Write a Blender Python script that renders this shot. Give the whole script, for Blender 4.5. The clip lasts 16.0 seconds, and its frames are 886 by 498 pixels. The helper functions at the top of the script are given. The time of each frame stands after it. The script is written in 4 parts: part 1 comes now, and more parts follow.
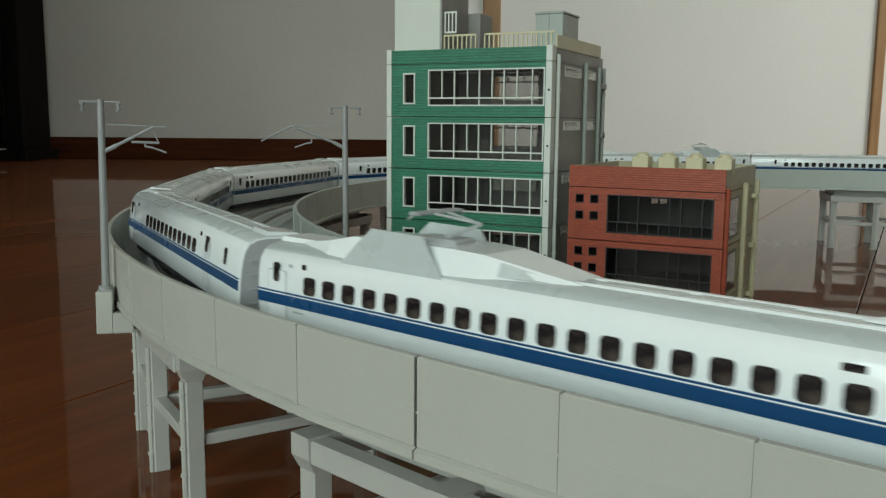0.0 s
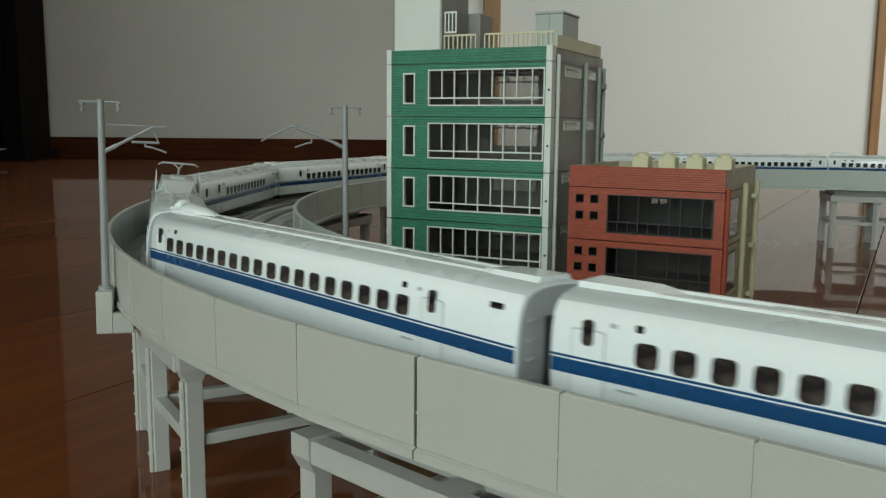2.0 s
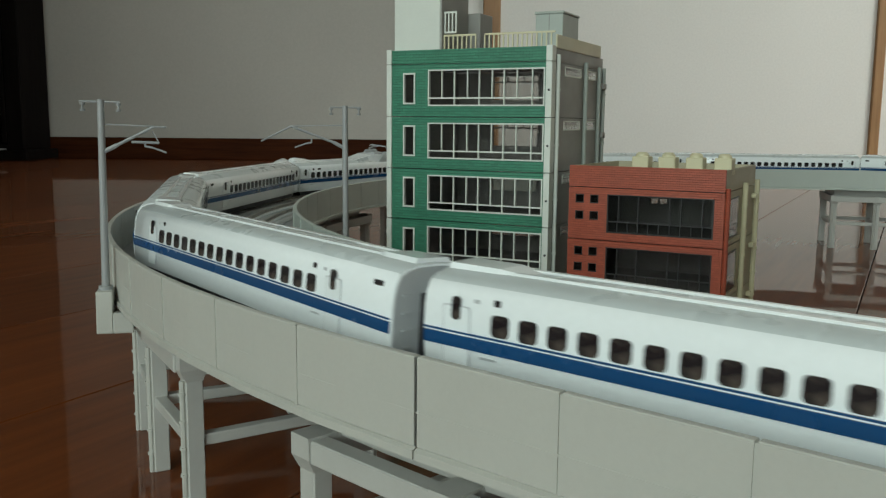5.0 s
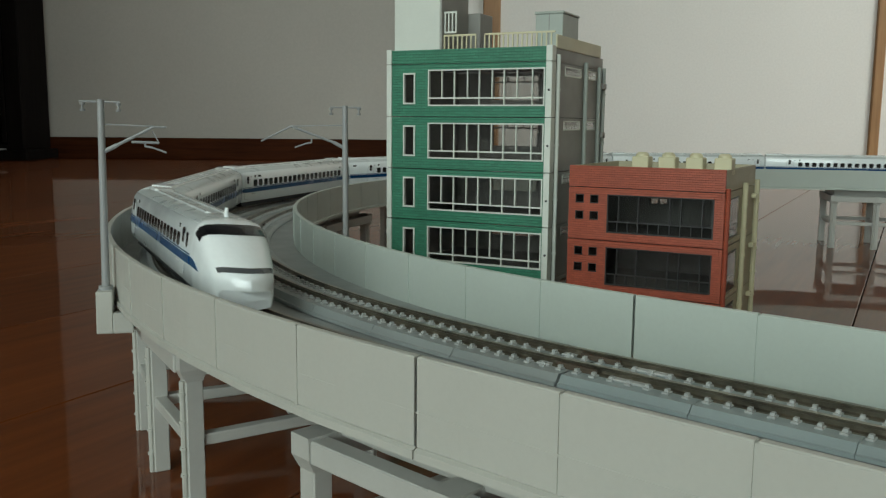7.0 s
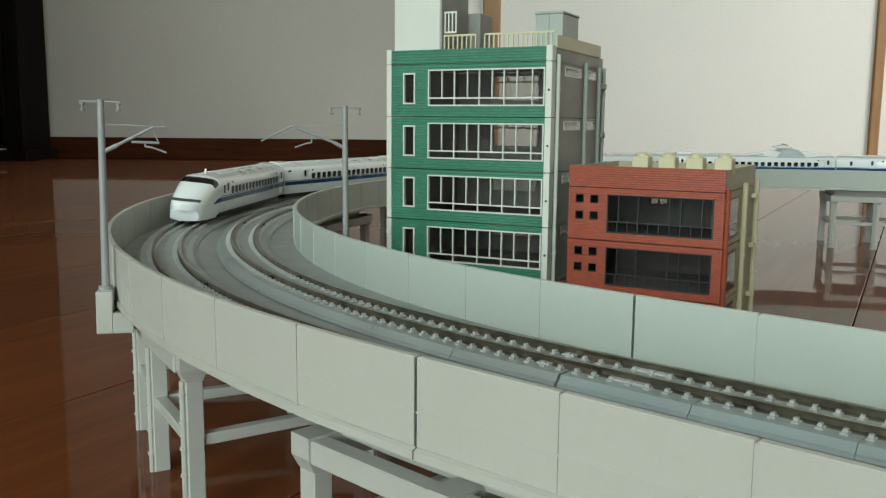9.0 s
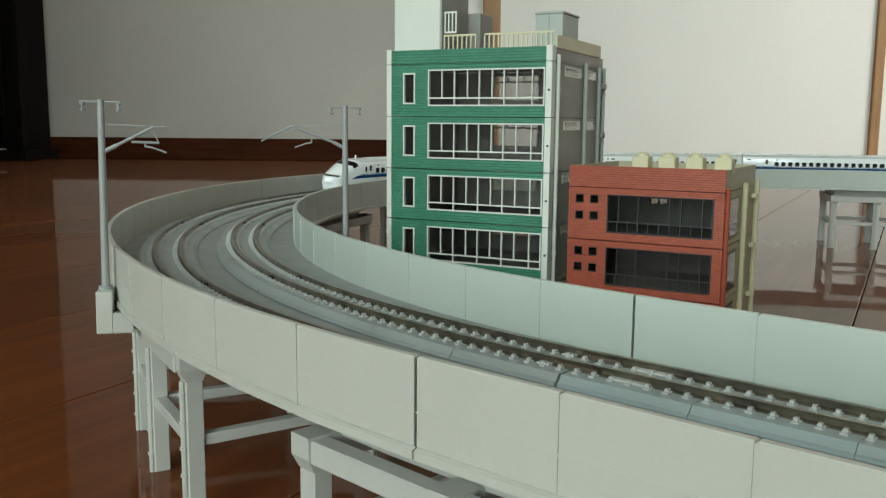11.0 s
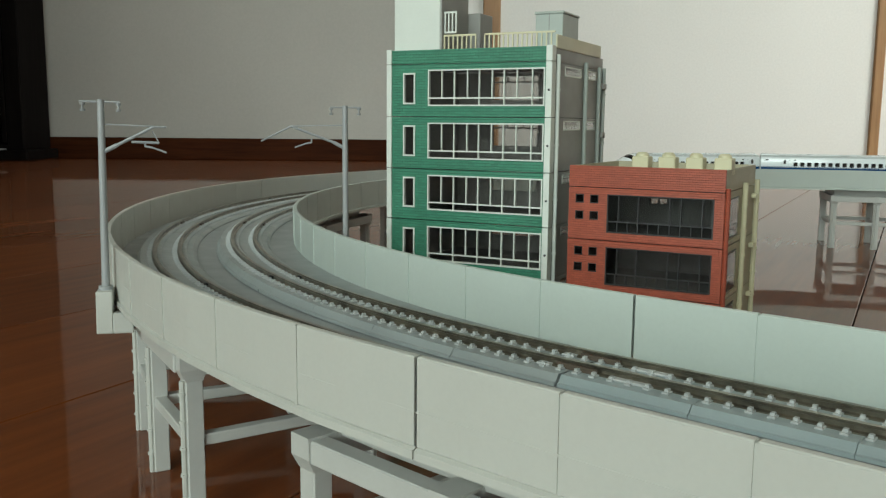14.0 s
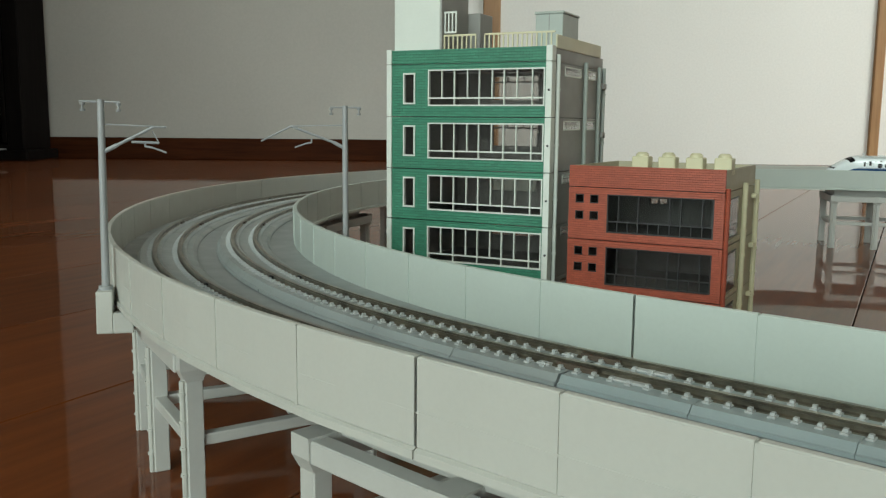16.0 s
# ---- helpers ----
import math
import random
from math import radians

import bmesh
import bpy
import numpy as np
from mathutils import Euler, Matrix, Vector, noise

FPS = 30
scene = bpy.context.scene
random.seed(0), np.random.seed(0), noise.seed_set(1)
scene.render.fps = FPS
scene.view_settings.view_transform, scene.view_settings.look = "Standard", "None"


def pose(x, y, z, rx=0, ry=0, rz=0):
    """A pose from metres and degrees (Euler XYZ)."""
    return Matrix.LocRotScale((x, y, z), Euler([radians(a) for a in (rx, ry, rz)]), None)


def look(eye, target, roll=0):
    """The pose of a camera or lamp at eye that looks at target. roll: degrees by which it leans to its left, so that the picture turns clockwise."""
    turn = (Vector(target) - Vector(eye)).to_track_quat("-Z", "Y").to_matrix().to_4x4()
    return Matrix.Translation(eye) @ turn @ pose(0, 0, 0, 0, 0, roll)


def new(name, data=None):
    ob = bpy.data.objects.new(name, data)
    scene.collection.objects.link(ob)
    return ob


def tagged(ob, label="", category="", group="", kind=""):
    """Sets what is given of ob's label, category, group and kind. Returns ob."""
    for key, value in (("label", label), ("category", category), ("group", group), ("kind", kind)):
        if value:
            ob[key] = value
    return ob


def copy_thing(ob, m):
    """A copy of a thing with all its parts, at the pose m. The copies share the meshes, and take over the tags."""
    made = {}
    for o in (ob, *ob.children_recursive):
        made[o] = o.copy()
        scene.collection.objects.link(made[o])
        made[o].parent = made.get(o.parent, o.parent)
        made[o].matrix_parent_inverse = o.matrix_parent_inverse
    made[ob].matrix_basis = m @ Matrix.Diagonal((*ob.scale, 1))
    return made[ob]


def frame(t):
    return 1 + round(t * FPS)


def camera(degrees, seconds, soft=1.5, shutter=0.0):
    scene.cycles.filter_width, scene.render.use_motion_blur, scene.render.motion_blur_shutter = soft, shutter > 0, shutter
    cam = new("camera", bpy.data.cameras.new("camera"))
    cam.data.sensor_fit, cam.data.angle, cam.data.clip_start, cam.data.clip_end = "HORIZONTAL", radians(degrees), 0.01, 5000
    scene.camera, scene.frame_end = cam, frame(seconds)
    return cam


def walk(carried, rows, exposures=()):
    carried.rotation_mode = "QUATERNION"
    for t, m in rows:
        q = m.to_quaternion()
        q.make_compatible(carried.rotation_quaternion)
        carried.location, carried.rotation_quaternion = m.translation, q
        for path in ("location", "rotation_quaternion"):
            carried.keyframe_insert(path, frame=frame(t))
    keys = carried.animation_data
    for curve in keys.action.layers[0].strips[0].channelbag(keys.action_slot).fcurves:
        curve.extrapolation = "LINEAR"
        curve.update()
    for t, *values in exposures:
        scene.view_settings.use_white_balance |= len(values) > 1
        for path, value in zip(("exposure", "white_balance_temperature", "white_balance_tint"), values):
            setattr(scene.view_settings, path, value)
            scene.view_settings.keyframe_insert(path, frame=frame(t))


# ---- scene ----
cam = camera(53.56, 16.0, soft=1.25, shutter=0.3)
EYE_Z = 0.1147
VIEW = look((0, 0, EYE_Z), (0, 1, EYE_Z - math.tan(radians(8.156))), 0.517)
walk(cam, [(0.0, VIEW), (16.0, VIEW)],
     exposures=[(0.0, -0.41), (4.2, -0.41), (6.3, -0.43), (7.0, -0.40), (8.0, -0.10), (9.0, 0.05), (12.5, 0.05), (16.0, 0.05)])

# ---- light ----
world = bpy.data.worlds.new("world")
scene.world = world
world.use_nodes = True
wn = world.node_tree
sky = wn.nodes.new("ShaderNodeTexSky")
sky.sky_type = 'NISHITA'
sky.sun_disc = False
sky.sun_elevation = radians(42)
sky.sun_rotation = radians(150)
wn.links.new(sky.outputs[0], wn.nodes["Background"].inputs[0])
wn.nodes["Background"].inputs[1].default_value = 0.10

ROOM = dict(x0=-2.1, x1=3.9, y0=-2.0, y1=2.66, h=2.4)
WIN = dict(x0=-1.95, x1=-0.25, z0=0.06, z1=2.05)


def daylight(name, size_x, size_y, m, watts, colour):
    lamp = bpy.data.lights.new(name, 'AREA')
    lamp.shape, lamp.size, lamp.size_y, lamp.energy, lamp.color = 'RECTANGLE', size_x, size_y, watts, colour
    ob = new(name, lamp)
    ob.matrix_world = m
    return ob


daylight("window_daylight", WIN["x1"] - WIN["x0"] - 0.1, WIN["z1"] - WIN["z0"] - 0.1,
         look(((WIN["x0"] + WIN["x1"]) / 2, ROOM["y0"] + 0.02, (WIN["z0"] + WIN["z1"]) / 2), ((WIN["x0"] + WIN["x1"]) / 2, 2, 0.95)),
         68, (0.86, 1.0, 0.95))
# side opening out of view, added with its lamp to brighten the north wall
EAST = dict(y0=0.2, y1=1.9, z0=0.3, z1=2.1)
daylight("added_side_daylight", EAST["y1"] - EAST["y0"] - 0.1, EAST["z1"] - EAST["z0"] - 0.1,
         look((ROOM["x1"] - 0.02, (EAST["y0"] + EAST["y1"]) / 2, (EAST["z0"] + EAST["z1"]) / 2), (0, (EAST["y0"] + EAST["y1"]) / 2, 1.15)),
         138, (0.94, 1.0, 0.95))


# ---- materials ----
def nodes_of(name, rough=0.5, metal=0.0, coat=0.0):
    m = bpy.data.materials.new(name)
    m.use_nodes = True
    nt = m.node_tree
    b = nt.nodes["Principled BSDF"]
    b.inputs["Roughness"].default_value = rough
    b.inputs["Metallic"].default_value = metal
    b.inputs["Coat Weight"].default_value = coat
    return m, nt, b


def coords(nt, scale=(1, 1, 1), kind="Object"):
    tc = nt.nodes.new("ShaderNodeTexCoord")
    mp = nt.nodes.new("ShaderNodeMapping")
    mp.inputs["Scale"].default_value = scale
    nt.links.new(tc.outputs[kind], mp.inputs[0])
    return mp.outputs[0]


def noise_tex(nt, vec, scale, detail=4.0, rough=0.6):
    n = nt.nodes.new("ShaderNodeTexNoise")
    n.inputs["Scale"].default_value = scale
    n.inputs["Detail"].default_value = detail
    n.inputs["Roughness"].default_value = rough
    nt.links.new(vec, n.inputs["Vector"])
    return n.outputs["Fac"]


def ramp(nt, fac, stops):
    r = nt.nodes.new("ShaderNodeValToRGB")
    while len(r.color_ramp.elements) < len(stops):
        r.color_ramp.elements.new(0.5)
    for e, (p, c) in zip(r.color_ramp.elements, stops):
        e.position, e.color = p, (*c, 1)
    nt.links.new(fac, r.inputs[0])
    return r.outputs[0]


def mixed(nt, fac, a, b):
    n = nt.nodes.new("ShaderNodeMix")
    n.data_type, n.blend_type = 'RGBA', 'MULTIPLY'
    n.inputs[0].default_value = fac
    nt.links.new(a, n.inputs[6])
    nt.links.new(b, n.inputs[7])
    return n.outputs[2]


def bumped(nt, b, height, strength, distance):
    n = nt.nodes.new("ShaderNodeBump")
    n.inputs["Strength"].default_value = strength
    n.inputs["Distance"].default_value = distance
    nt.links.new(height, n.inputs["Height"])
    nt.links.new(n.outputs[0], b.inputs["Normal"])


def plastic(name, colour, rough=0.42, vary=0.07, grain=900, blotch=35, coat=0.0, bump=0.12):
    """Moulded, slightly aged plastic: blotchy tone, fine grain, dust."""
    m, nt, b = nodes_of(name, rough, 0, coat)
    v = coords(nt, kind="Object")
    lo = tuple(c * (1 - vary) for c in colour)
    hi = tuple(min(1, c * (1 + vary)) for c in colour)
    big = ramp(nt, noise_tex(nt, v, blotch, 3), [(0.32, lo), (0.7, hi)])
    fine = ramp(nt, noise_tex(nt, v, grain, 2), [(0.3, (0.975, 0.975, 0.975)), (0.65, (1, 1, 1))])
    nt.links.new(mixed(nt, 1.0, big, fine), b.inputs["Base Color"])
    rr = ramp(nt, noise_tex(nt, v, blotch * 2.3, 3), [(0.3, (rough * 0.8,) * 3), (0.75, (min(1, rough * 1.25),) * 3)])
    nt.links.new(rr, b.inputs["Roughness"])
    bumped(nt, b, noise_tex(nt, v, grain, 2), bump, 0.0002)
    return m


M_WALL = plastic("viaduct_grey_plastic", (0.47, 0.47, 0.425), 0.42, 0.02)
M_WALL_IN = plastic("viaduct_pale_green_grey_plastic", (0.47, 0.52, 0.475), 0.40, 0.02)
M_DECK = plastic("deck_grey_plastic", (0.285, 0.305, 0.30), 0.40, 0.10)
M_BED = plastic("trackbed_bluegrey_plastic", (0.34, 0.405, 0.41), 0.34, 0.06)
M_BED_CURVE = plastic("trackbed_grey_plastic", (0.32, 0.355, 0.35), 0.34, 0.08)
M_RUST = plastic("rail_joiner_brown", (0.10, 0.075, 0.055), 0.45, 0.2)
M_CLIP = plastic("rail_clip_plastic", (0.52, 0.54, 0.53), 0.36, 0.1)
M_PIER = plastic("pier_grey_plastic", (0.47, 0.47, 0.435), 0.42, 0.05)
M_POLE = plastic("mast_grey_plastic", (0.30, 0.31, 0.31), 0.4, 0.05)
M_WHITE = plastic("train_white_paint", (0.90, 0.95, 0.955), 0.2, 0.012, 700, 25, 0.6, 0.03)
M_ROOF = plastic("train_roof_grey_paint", (0.58, 0.63, 0.63), 0.3, 0.03, 800, 30, 0.1, 0.04)
M_BLUE = plastic("train_blue_paint", (0.008, 0.062, 0.175), 0.25, 0.05, 700, 25, 0.2, 0.03)
M_LAMP = plastic("lamp_band_dark_grey", (0.10, 0.105, 0.11), 0.25, 0.06)
M_TEND = plastic("car_end_grey_plastic", (0.42, 0.44, 0.445), 0.4, 0.06)
M_BLACK = plastic("underframe_black_plastic", (0.018, 0.018, 0.02), 0.5, 0.2)
M_LINE = plastic("panel_line_grey", (0.48, 0.5, 0.51), 0.4, 0.03)
M_GWHITE = plastic("building_white_plastic", (0.66, 0.69, 0.63), 0.4, 0.04)
M_GGREY = plastic("building_grey_plastic", (0.285, 0.280, 0.257), 0.5, 0.06)
M_CREAM = plastic("cream_plastic", (0.60, 0.56, 0.37), 0.42, 0.05)
M_TAN = plastic("building_tan_plastic", (0.40, 0.365, 0.25), 0.5, 0.06)
# dark tone that stands in for the shade inside the model buildings
M_SHADE = plastic("interior_shade_plastic", (0.09, 0.09, 0.085), 0.6, 0.1)
M_FRAME_K = plastic("black_window_frame", (0.02, 0.02, 0.02), 0.4, 0.1)
M_HVAC = plastic("pale_green_plastic", (0.40, 0.44, 0.40), 0.42, 0.05)


def facade(name, colour, brick_w, brick_h):
    """Moulded brick relief over coloured plastic; courses run along local x and z."""
    m, nt, b = nodes_of(name, 0.42)
    v = coords(nt, (1, 1, 1))
    sep = nt.nodes.new("ShaderNodeSeparateXYZ")
    com = nt.nodes.new("ShaderNodeCombineXYZ")
    nt.links.new(v, sep.inputs[0])
    nt.links.new(sep.outputs[0], com.inputs[0])
    nt.links.new(sep.outputs[2], com.inputs[1])
    br = nt.nodes.new("ShaderNodeTexBrick")
    br.inputs["Scale"].default_value = 1.0
    br.inputs["Brick Width"].default_value = brick_w
    br.inputs["Row Height"].default_value = brick_h
    br.inputs["Mortar Size"].default_value = brick_h * 0.12
    br.inputs["Mortar Smooth"].default_value = 0.6
    br.inputs["Color1"].default_value = (*[c * 1.1 for c in colour], 1)
    br.inputs["Color2"].default_value = (*[c * 0.88 for c in colour], 1)
    br.inputs["Mortar"].default_value = (*[c * 0.78 for c in colour], 1)
    nt.links.new(com.outputs[0], br.inputs["Vector"])
    cl = ramp(nt, noise_tex(nt, v, 60, 3), [(0.3, (0.86, 0.86, 0.86)), (0.7, (1.0, 1.0, 1.0))])
    nt.links.new(mixed(nt, 1.0, br.outputs["Color"], cl), b.inputs["Base Color"])
    inv = nt.nodes.new("ShaderNodeMath")
    inv.operation = 'SUBTRACT'
    inv.inputs[0].default_value = 1.0
    nt.links.new(br.outputs["Fac"], inv.inputs[1])
    bumped(nt, b, inv.outputs[0], 0.8, 0.0004)
    return m


M_GREEN = facade("green_brick_plastic", (0.046, 0.232, 0.142), 0.0028, 0.00120)
M_RED = facade("red_brick_plastic", (0.41, 0.088, 0.047), 0.0025, 0.00092)


def glass_mat(name, tint, rough=0.03):
    m, nt, b = nodes_of(name, rough)
    b.inputs["Base Color"].default_value = (*tint, 1)
    b.inputs["Transmission Weight"].default_value = 1.0
    b.inputs["IOR"].default_value = 1.3
    return m


M_GLASS = glass_mat("smoky_window_glass", (0.72, 0.71, 0.70))
M_CLEAR = glass_mat("room_window_glass", (0.97, 1.0, 0.98), 0.0)


def train_glass():
    m, nt, b = nodes_of("train_dark_glass", 0.12)
    v = coords(nt, kind="Object")
    nt.links.new(ramp(nt, noise_tex(nt, v, 420, 2), [(0.45, (0.012, 0.010, 0.012)), (0.75, (0.075, 0.06, 0.05))]), b.inputs["Base Color"])
    return m


M_TGLASS = train_glass()
M_SCREEN, _nt, _b = nodes_of("windscreen_black_glass", 0.08)
_b.inputs["Base Color"].default_value = (0.010, 0.010, 0.012, 1)


def rail_metal():
    m, nt, b = nodes_of("nickel_rail", 0.28, 0.9)
    v = coords(nt)
    nt.links.new(ramp(nt, noise_tex(nt, v, 160, 3), [(0.3, (0.17, 0.15, 0.12)), (0.7, (0.36, 0.32, 0.25))]), b.inputs["Base Color"])
    return m


M_RAIL = rail_metal()


def wood(name, dark, light, rough, along, coat=0.0, per_piece=0.0, coat_rough=0.06, spec=0.5):
    """Grain streaks along one local axis, with slow tone changes."""
    m, nt, b = nodes_of(name, rough, 0, coat)
    b.inputs["Coat Roughness"].default_value = coat_rough
    b.inputs["Specular IOR Level"].default_value = spec
    sc = [14.0, 14.0, 14.0]
    sc[along] = 0.9
    v = coords(nt, sc)
    streak = ramp(nt, noise_tex(nt, v, 6, 6, 0.65), [(0.28, dark), (0.72, light)])
    slow = ramp(nt, noise_tex(nt, coords(nt), 3.0, 2), [(0.3, (0.75, 0.75, 0.75)), (0.7, (1, 1, 1))])
    col = mixed(nt, 1.0, streak, slow)
    if per_piece:
        info = nt.nodes.new("ShaderNodeObjectInfo")
        tone = ramp(nt, info.outputs["Random"], [(0.0, (1 - per_piece,) * 3), (1.0, (1, 1, 1))])
        col = mixed(nt, 1.0, col, tone)
    nt.links.new(col, b.inputs["Base Color"])
    bumped(nt, b, noise_tex(nt, v, 6, 5), 0.04, 0.0008)
    return m


def wavy_coat(m):
    """Slow unevenness of the lacquer, which makes its reflections swim."""
    nt = m.node_tree
    n = nt.nodes.new("ShaderNodeBump")
    n.inputs["Strength"].default_value = 0.05
    n.inputs["Distance"].default_value = 0.002
    nt.links.new(noise_tex(nt, coords(nt, (10, 22, 10)), 1.0, 4), n.inputs["Height"])
    nt.links.new(n.outputs[0], nt.nodes["Principled BSDF"].inputs["Coat Normal"])
    return m


M_FLOOR = wood("lacquered_floor_wood", (0.140, 0.033, 0.006), (0.255, 0.067, 0.013), 0.6, 0, 0.6, 0.22, 0.03, 0.2)
wavy_coat(M_FLOOR)
M_BASE = wood("dark_red_baseboard_wood", (0.032, 0.009, 0.0035), (0.078, 0.022, 0.007), 0.6, 0, 0.0, 0.0, 0.06, 0.05)
M_POST = wood("honey_wood_post", (0.30, 0.15, 0.06), (0.44, 0.25, 0.11), 0.4, 2, 0.2)
M_CABINET = wood("black_brown_cabinet", (0.004, 0.003, 0.003), (0.010, 0.008, 0.007), 0.6, 2, 0.0, 0.0, 0.06, 0.03)


def plaster(name, lo, hi):
    m, nt, b = nodes_of(name, 0.9)
    v = coords(nt)
    base = ramp(nt, noise_tex(nt, v, 1.3, 3), [(0.3, lo), (0.7, hi)])
    fine = ramp(nt, noise_tex(nt, v, 160, 3), [(0.3, (0.94, 0.94, 0.94)), (0.7, (1, 1, 1))])
    nt.links.new(mixed(nt, 1.0, base, fine), b.inputs["Base Color"])
    bumped(nt, b, noise_tex(nt, v, 260, 3), 0.25, 0.001)
    return m


M_PLASTER = plaster("beige_grey_wallpaper", (0.45, 0.432, 0.392), (0.51, 0.492, 0.447))
M_PANEL = plaster("white_wall_panel", (0.73, 0.72, 0.68), (0.79, 0.78, 0.74))
M_CEIL = plastic("ceiling_board", (0.50, 0.49, 0.46), 0.9, 0.03, 200, 2)
M_SILVER, _nt, _b = nodes_of("brushed_silver", 0.35, 0.9)
_b.inputs["Base Color"].default_value = (0.55, 0.56, 0.56, 1)


# ---- mesh helpers ----
def mesh_of(bm, name):
    bmesh.ops.recalc_face_normals(bm, faces=bm.faces)
    me = bpy.data.meshes.new(name)
    bm.to_mesh(me)
    bm.free()
    return me


def part(name, bm, material, parent=None, label="", smooth=False):
    """Links a bmesh (or a ready mesh) as one object, under a thing or a part."""
    me = bm if isinstance(bm, bpy.types.Mesh) else mesh_of(bm, name)
    if not me.materials:
        for m in (material if isinstance(material, (list, tuple)) else [material]):
            me.materials.append(m)
    if smooth:
        me.polygons.foreach_set("use_smooth", [True] * len(me.polygons))
        me.set_sharp_from_angle(angle=radians(38))
    ob = new(name, me)
    ob.parent = parent
    if label:
        ob["label"] = label
    return ob


def thing(name, label, category, group="", kind="", m=None):
    ob = new(name)
    ob.empty_display_size = 0.01
    if m is not None:
        ob.matrix_world = m
    return tagged(ob, label, category, group, kind)


def box(bm, x0, x1, y0, y1, z0, z1, bevel=0.0):
    vs = [bm.verts.new((x, y, z)) for z in (z0, z1) for x, y in ((x0, y0), (x1, y0), (x1, y1), (x0, y1))]
    fs = [bm.faces.new([vs[i] for i in q]) for q in ((3, 2, 1, 0), (4, 5, 6, 7), (0, 1, 5, 4), (1, 2, 6, 5), (2, 3, 7, 6), (3, 0, 4, 7))]
    if bevel:
        es = list({e for f in fs for e in f.edges})
        bmesh.ops.bevel(bm, geom=es, offset=bevel, segments=1, affect='EDGES')
    return bm


def boxed(*a, **k):
    return box(bmesh.new(), *a, **k)


def rod(bm, a, b, r0, r1=None, n=10):
    """A tapered round bar from a to b."""
    a, b = Vector(a), Vector(b)
    r1 = r0 if r1 is None else r1
    q = (b - a).to_track_quat('Z', 'Y')
    rings = []
    for p, r in ((a, r0), (b, r1)):
        rings.append([bm.verts.new(p + q @ Vector((r * math.cos(2 * math.pi * i / n), r * math.sin(2 * math.pi * i / n), 0))) for i in range(n)])
    for i in range(n):
        bm.faces.new((rings[0][i], rings[0][(i + 1) % n], rings[1][(i + 1) % n], rings[1][i]))
    bm.faces.new(rings[0][::-1])
    bm.faces.new(rings[1])
    return bm


def loft(bm, rings, cap=True):
    """Rings of equal count, joined one to the next."""
    vs = [[bm.verts.new(p) for p in r] for r in rings]
    n = len(vs[0])
    for a, b in zip(vs, vs[1:]):
        for i in range(n):
            j = (i + 1) % n
            bm.faces.new((a[i], a[j], b[j], b[i]))
    if cap:
        bm.faces.new(vs[0][::-1])
        bm.faces.new(vs[-1])
    return bm


# ---- the line of the viaduct: straight, half circle, straight ----
CX, CY, A0 = 0.28274, 0.47536, radians(-131.30)
R_OUT, R_IN = 0.43535, 0.35733
R_TRACK_OUT, R_TRACK_IN = 0.4105, 0.3800
WALL_TOP, DECK_BOTTOM, RAIL_TOP = 0.0745, 0.0559, 0.0638
DECK_TOP = 0.0591
PANEL = 0.0301


def at(u, r, z):
    """u < 0: metres back along the first straight; 0 to pi: the angle round the curve; beyond: metres along the second straight."""
    a = A0 - min(max(u, 0.0), math.pi)
    x, y = CX + r * math.cos(a), CY + r * math.sin(a)
    e = u if u < 0 else max(0.0, u - math.pi)
    return Vector((x + e * math.sin(a), y - e * math.cos(a), z))


def sweep(bm, profile, us):
    return loft(bm, [[at(u, r, z) for r, z in profile] for u in us])


def bend(u):
    """0 on the straights, 1 round the curve."""
    f = min(max(min(u, math.pi - u) / radians(24), 0.0), 1.0)
    return f * f * (3 - 2 * f)


CANT = radians(5.0)


def track_at(u, r, z):
    """A point of the tracks, which lie a little further out round the curve and lean to its inside."""
    mid = R_TRACK_OUT if r > (R_TRACK_OUT + R_TRACK_IN) / 2 else R_TRACK_IN
    share = min(max((z - DECK_TOP) / 0.0026, 0.0), 1.0)
    drift = 0.0030 if mid == R_TRACK_OUT else 0.0018
    return at(u, r + drift * bend(u), z + math.tan(CANT) * bend(u) * share * (r - mid))


def track_sweep(bm, profile, us):
    return loft(bm, [[track_at(u, r, z) for r, z in profile] for u in us])


def rect(r0, r1, z0, z1, c=0.0):
    if not c:
        return [(r0, z0), (r1, z0), (r1, z1), (r0, z1)]
    return [(r0 + c, z0), (r1 - c, z0), (r1, z0 + c), (r1, z1 - c), (r1 - c, z1), (r0 + c, z1), (r0, z1 - c), (r0, z0 + c)]


def steps(u0, u1, n):
    return [u0 + (u1 - u0) * i / n for i in range(n + 1)]


# ---- room ----
def wall_piece(name, x0, x1, y0, y1, z0, z1, mat, kind="structure", label=""):
    return tagged(part(name, boxed(x0, x1, y0, y1, z0, z1), mat), label, "", "", kind)


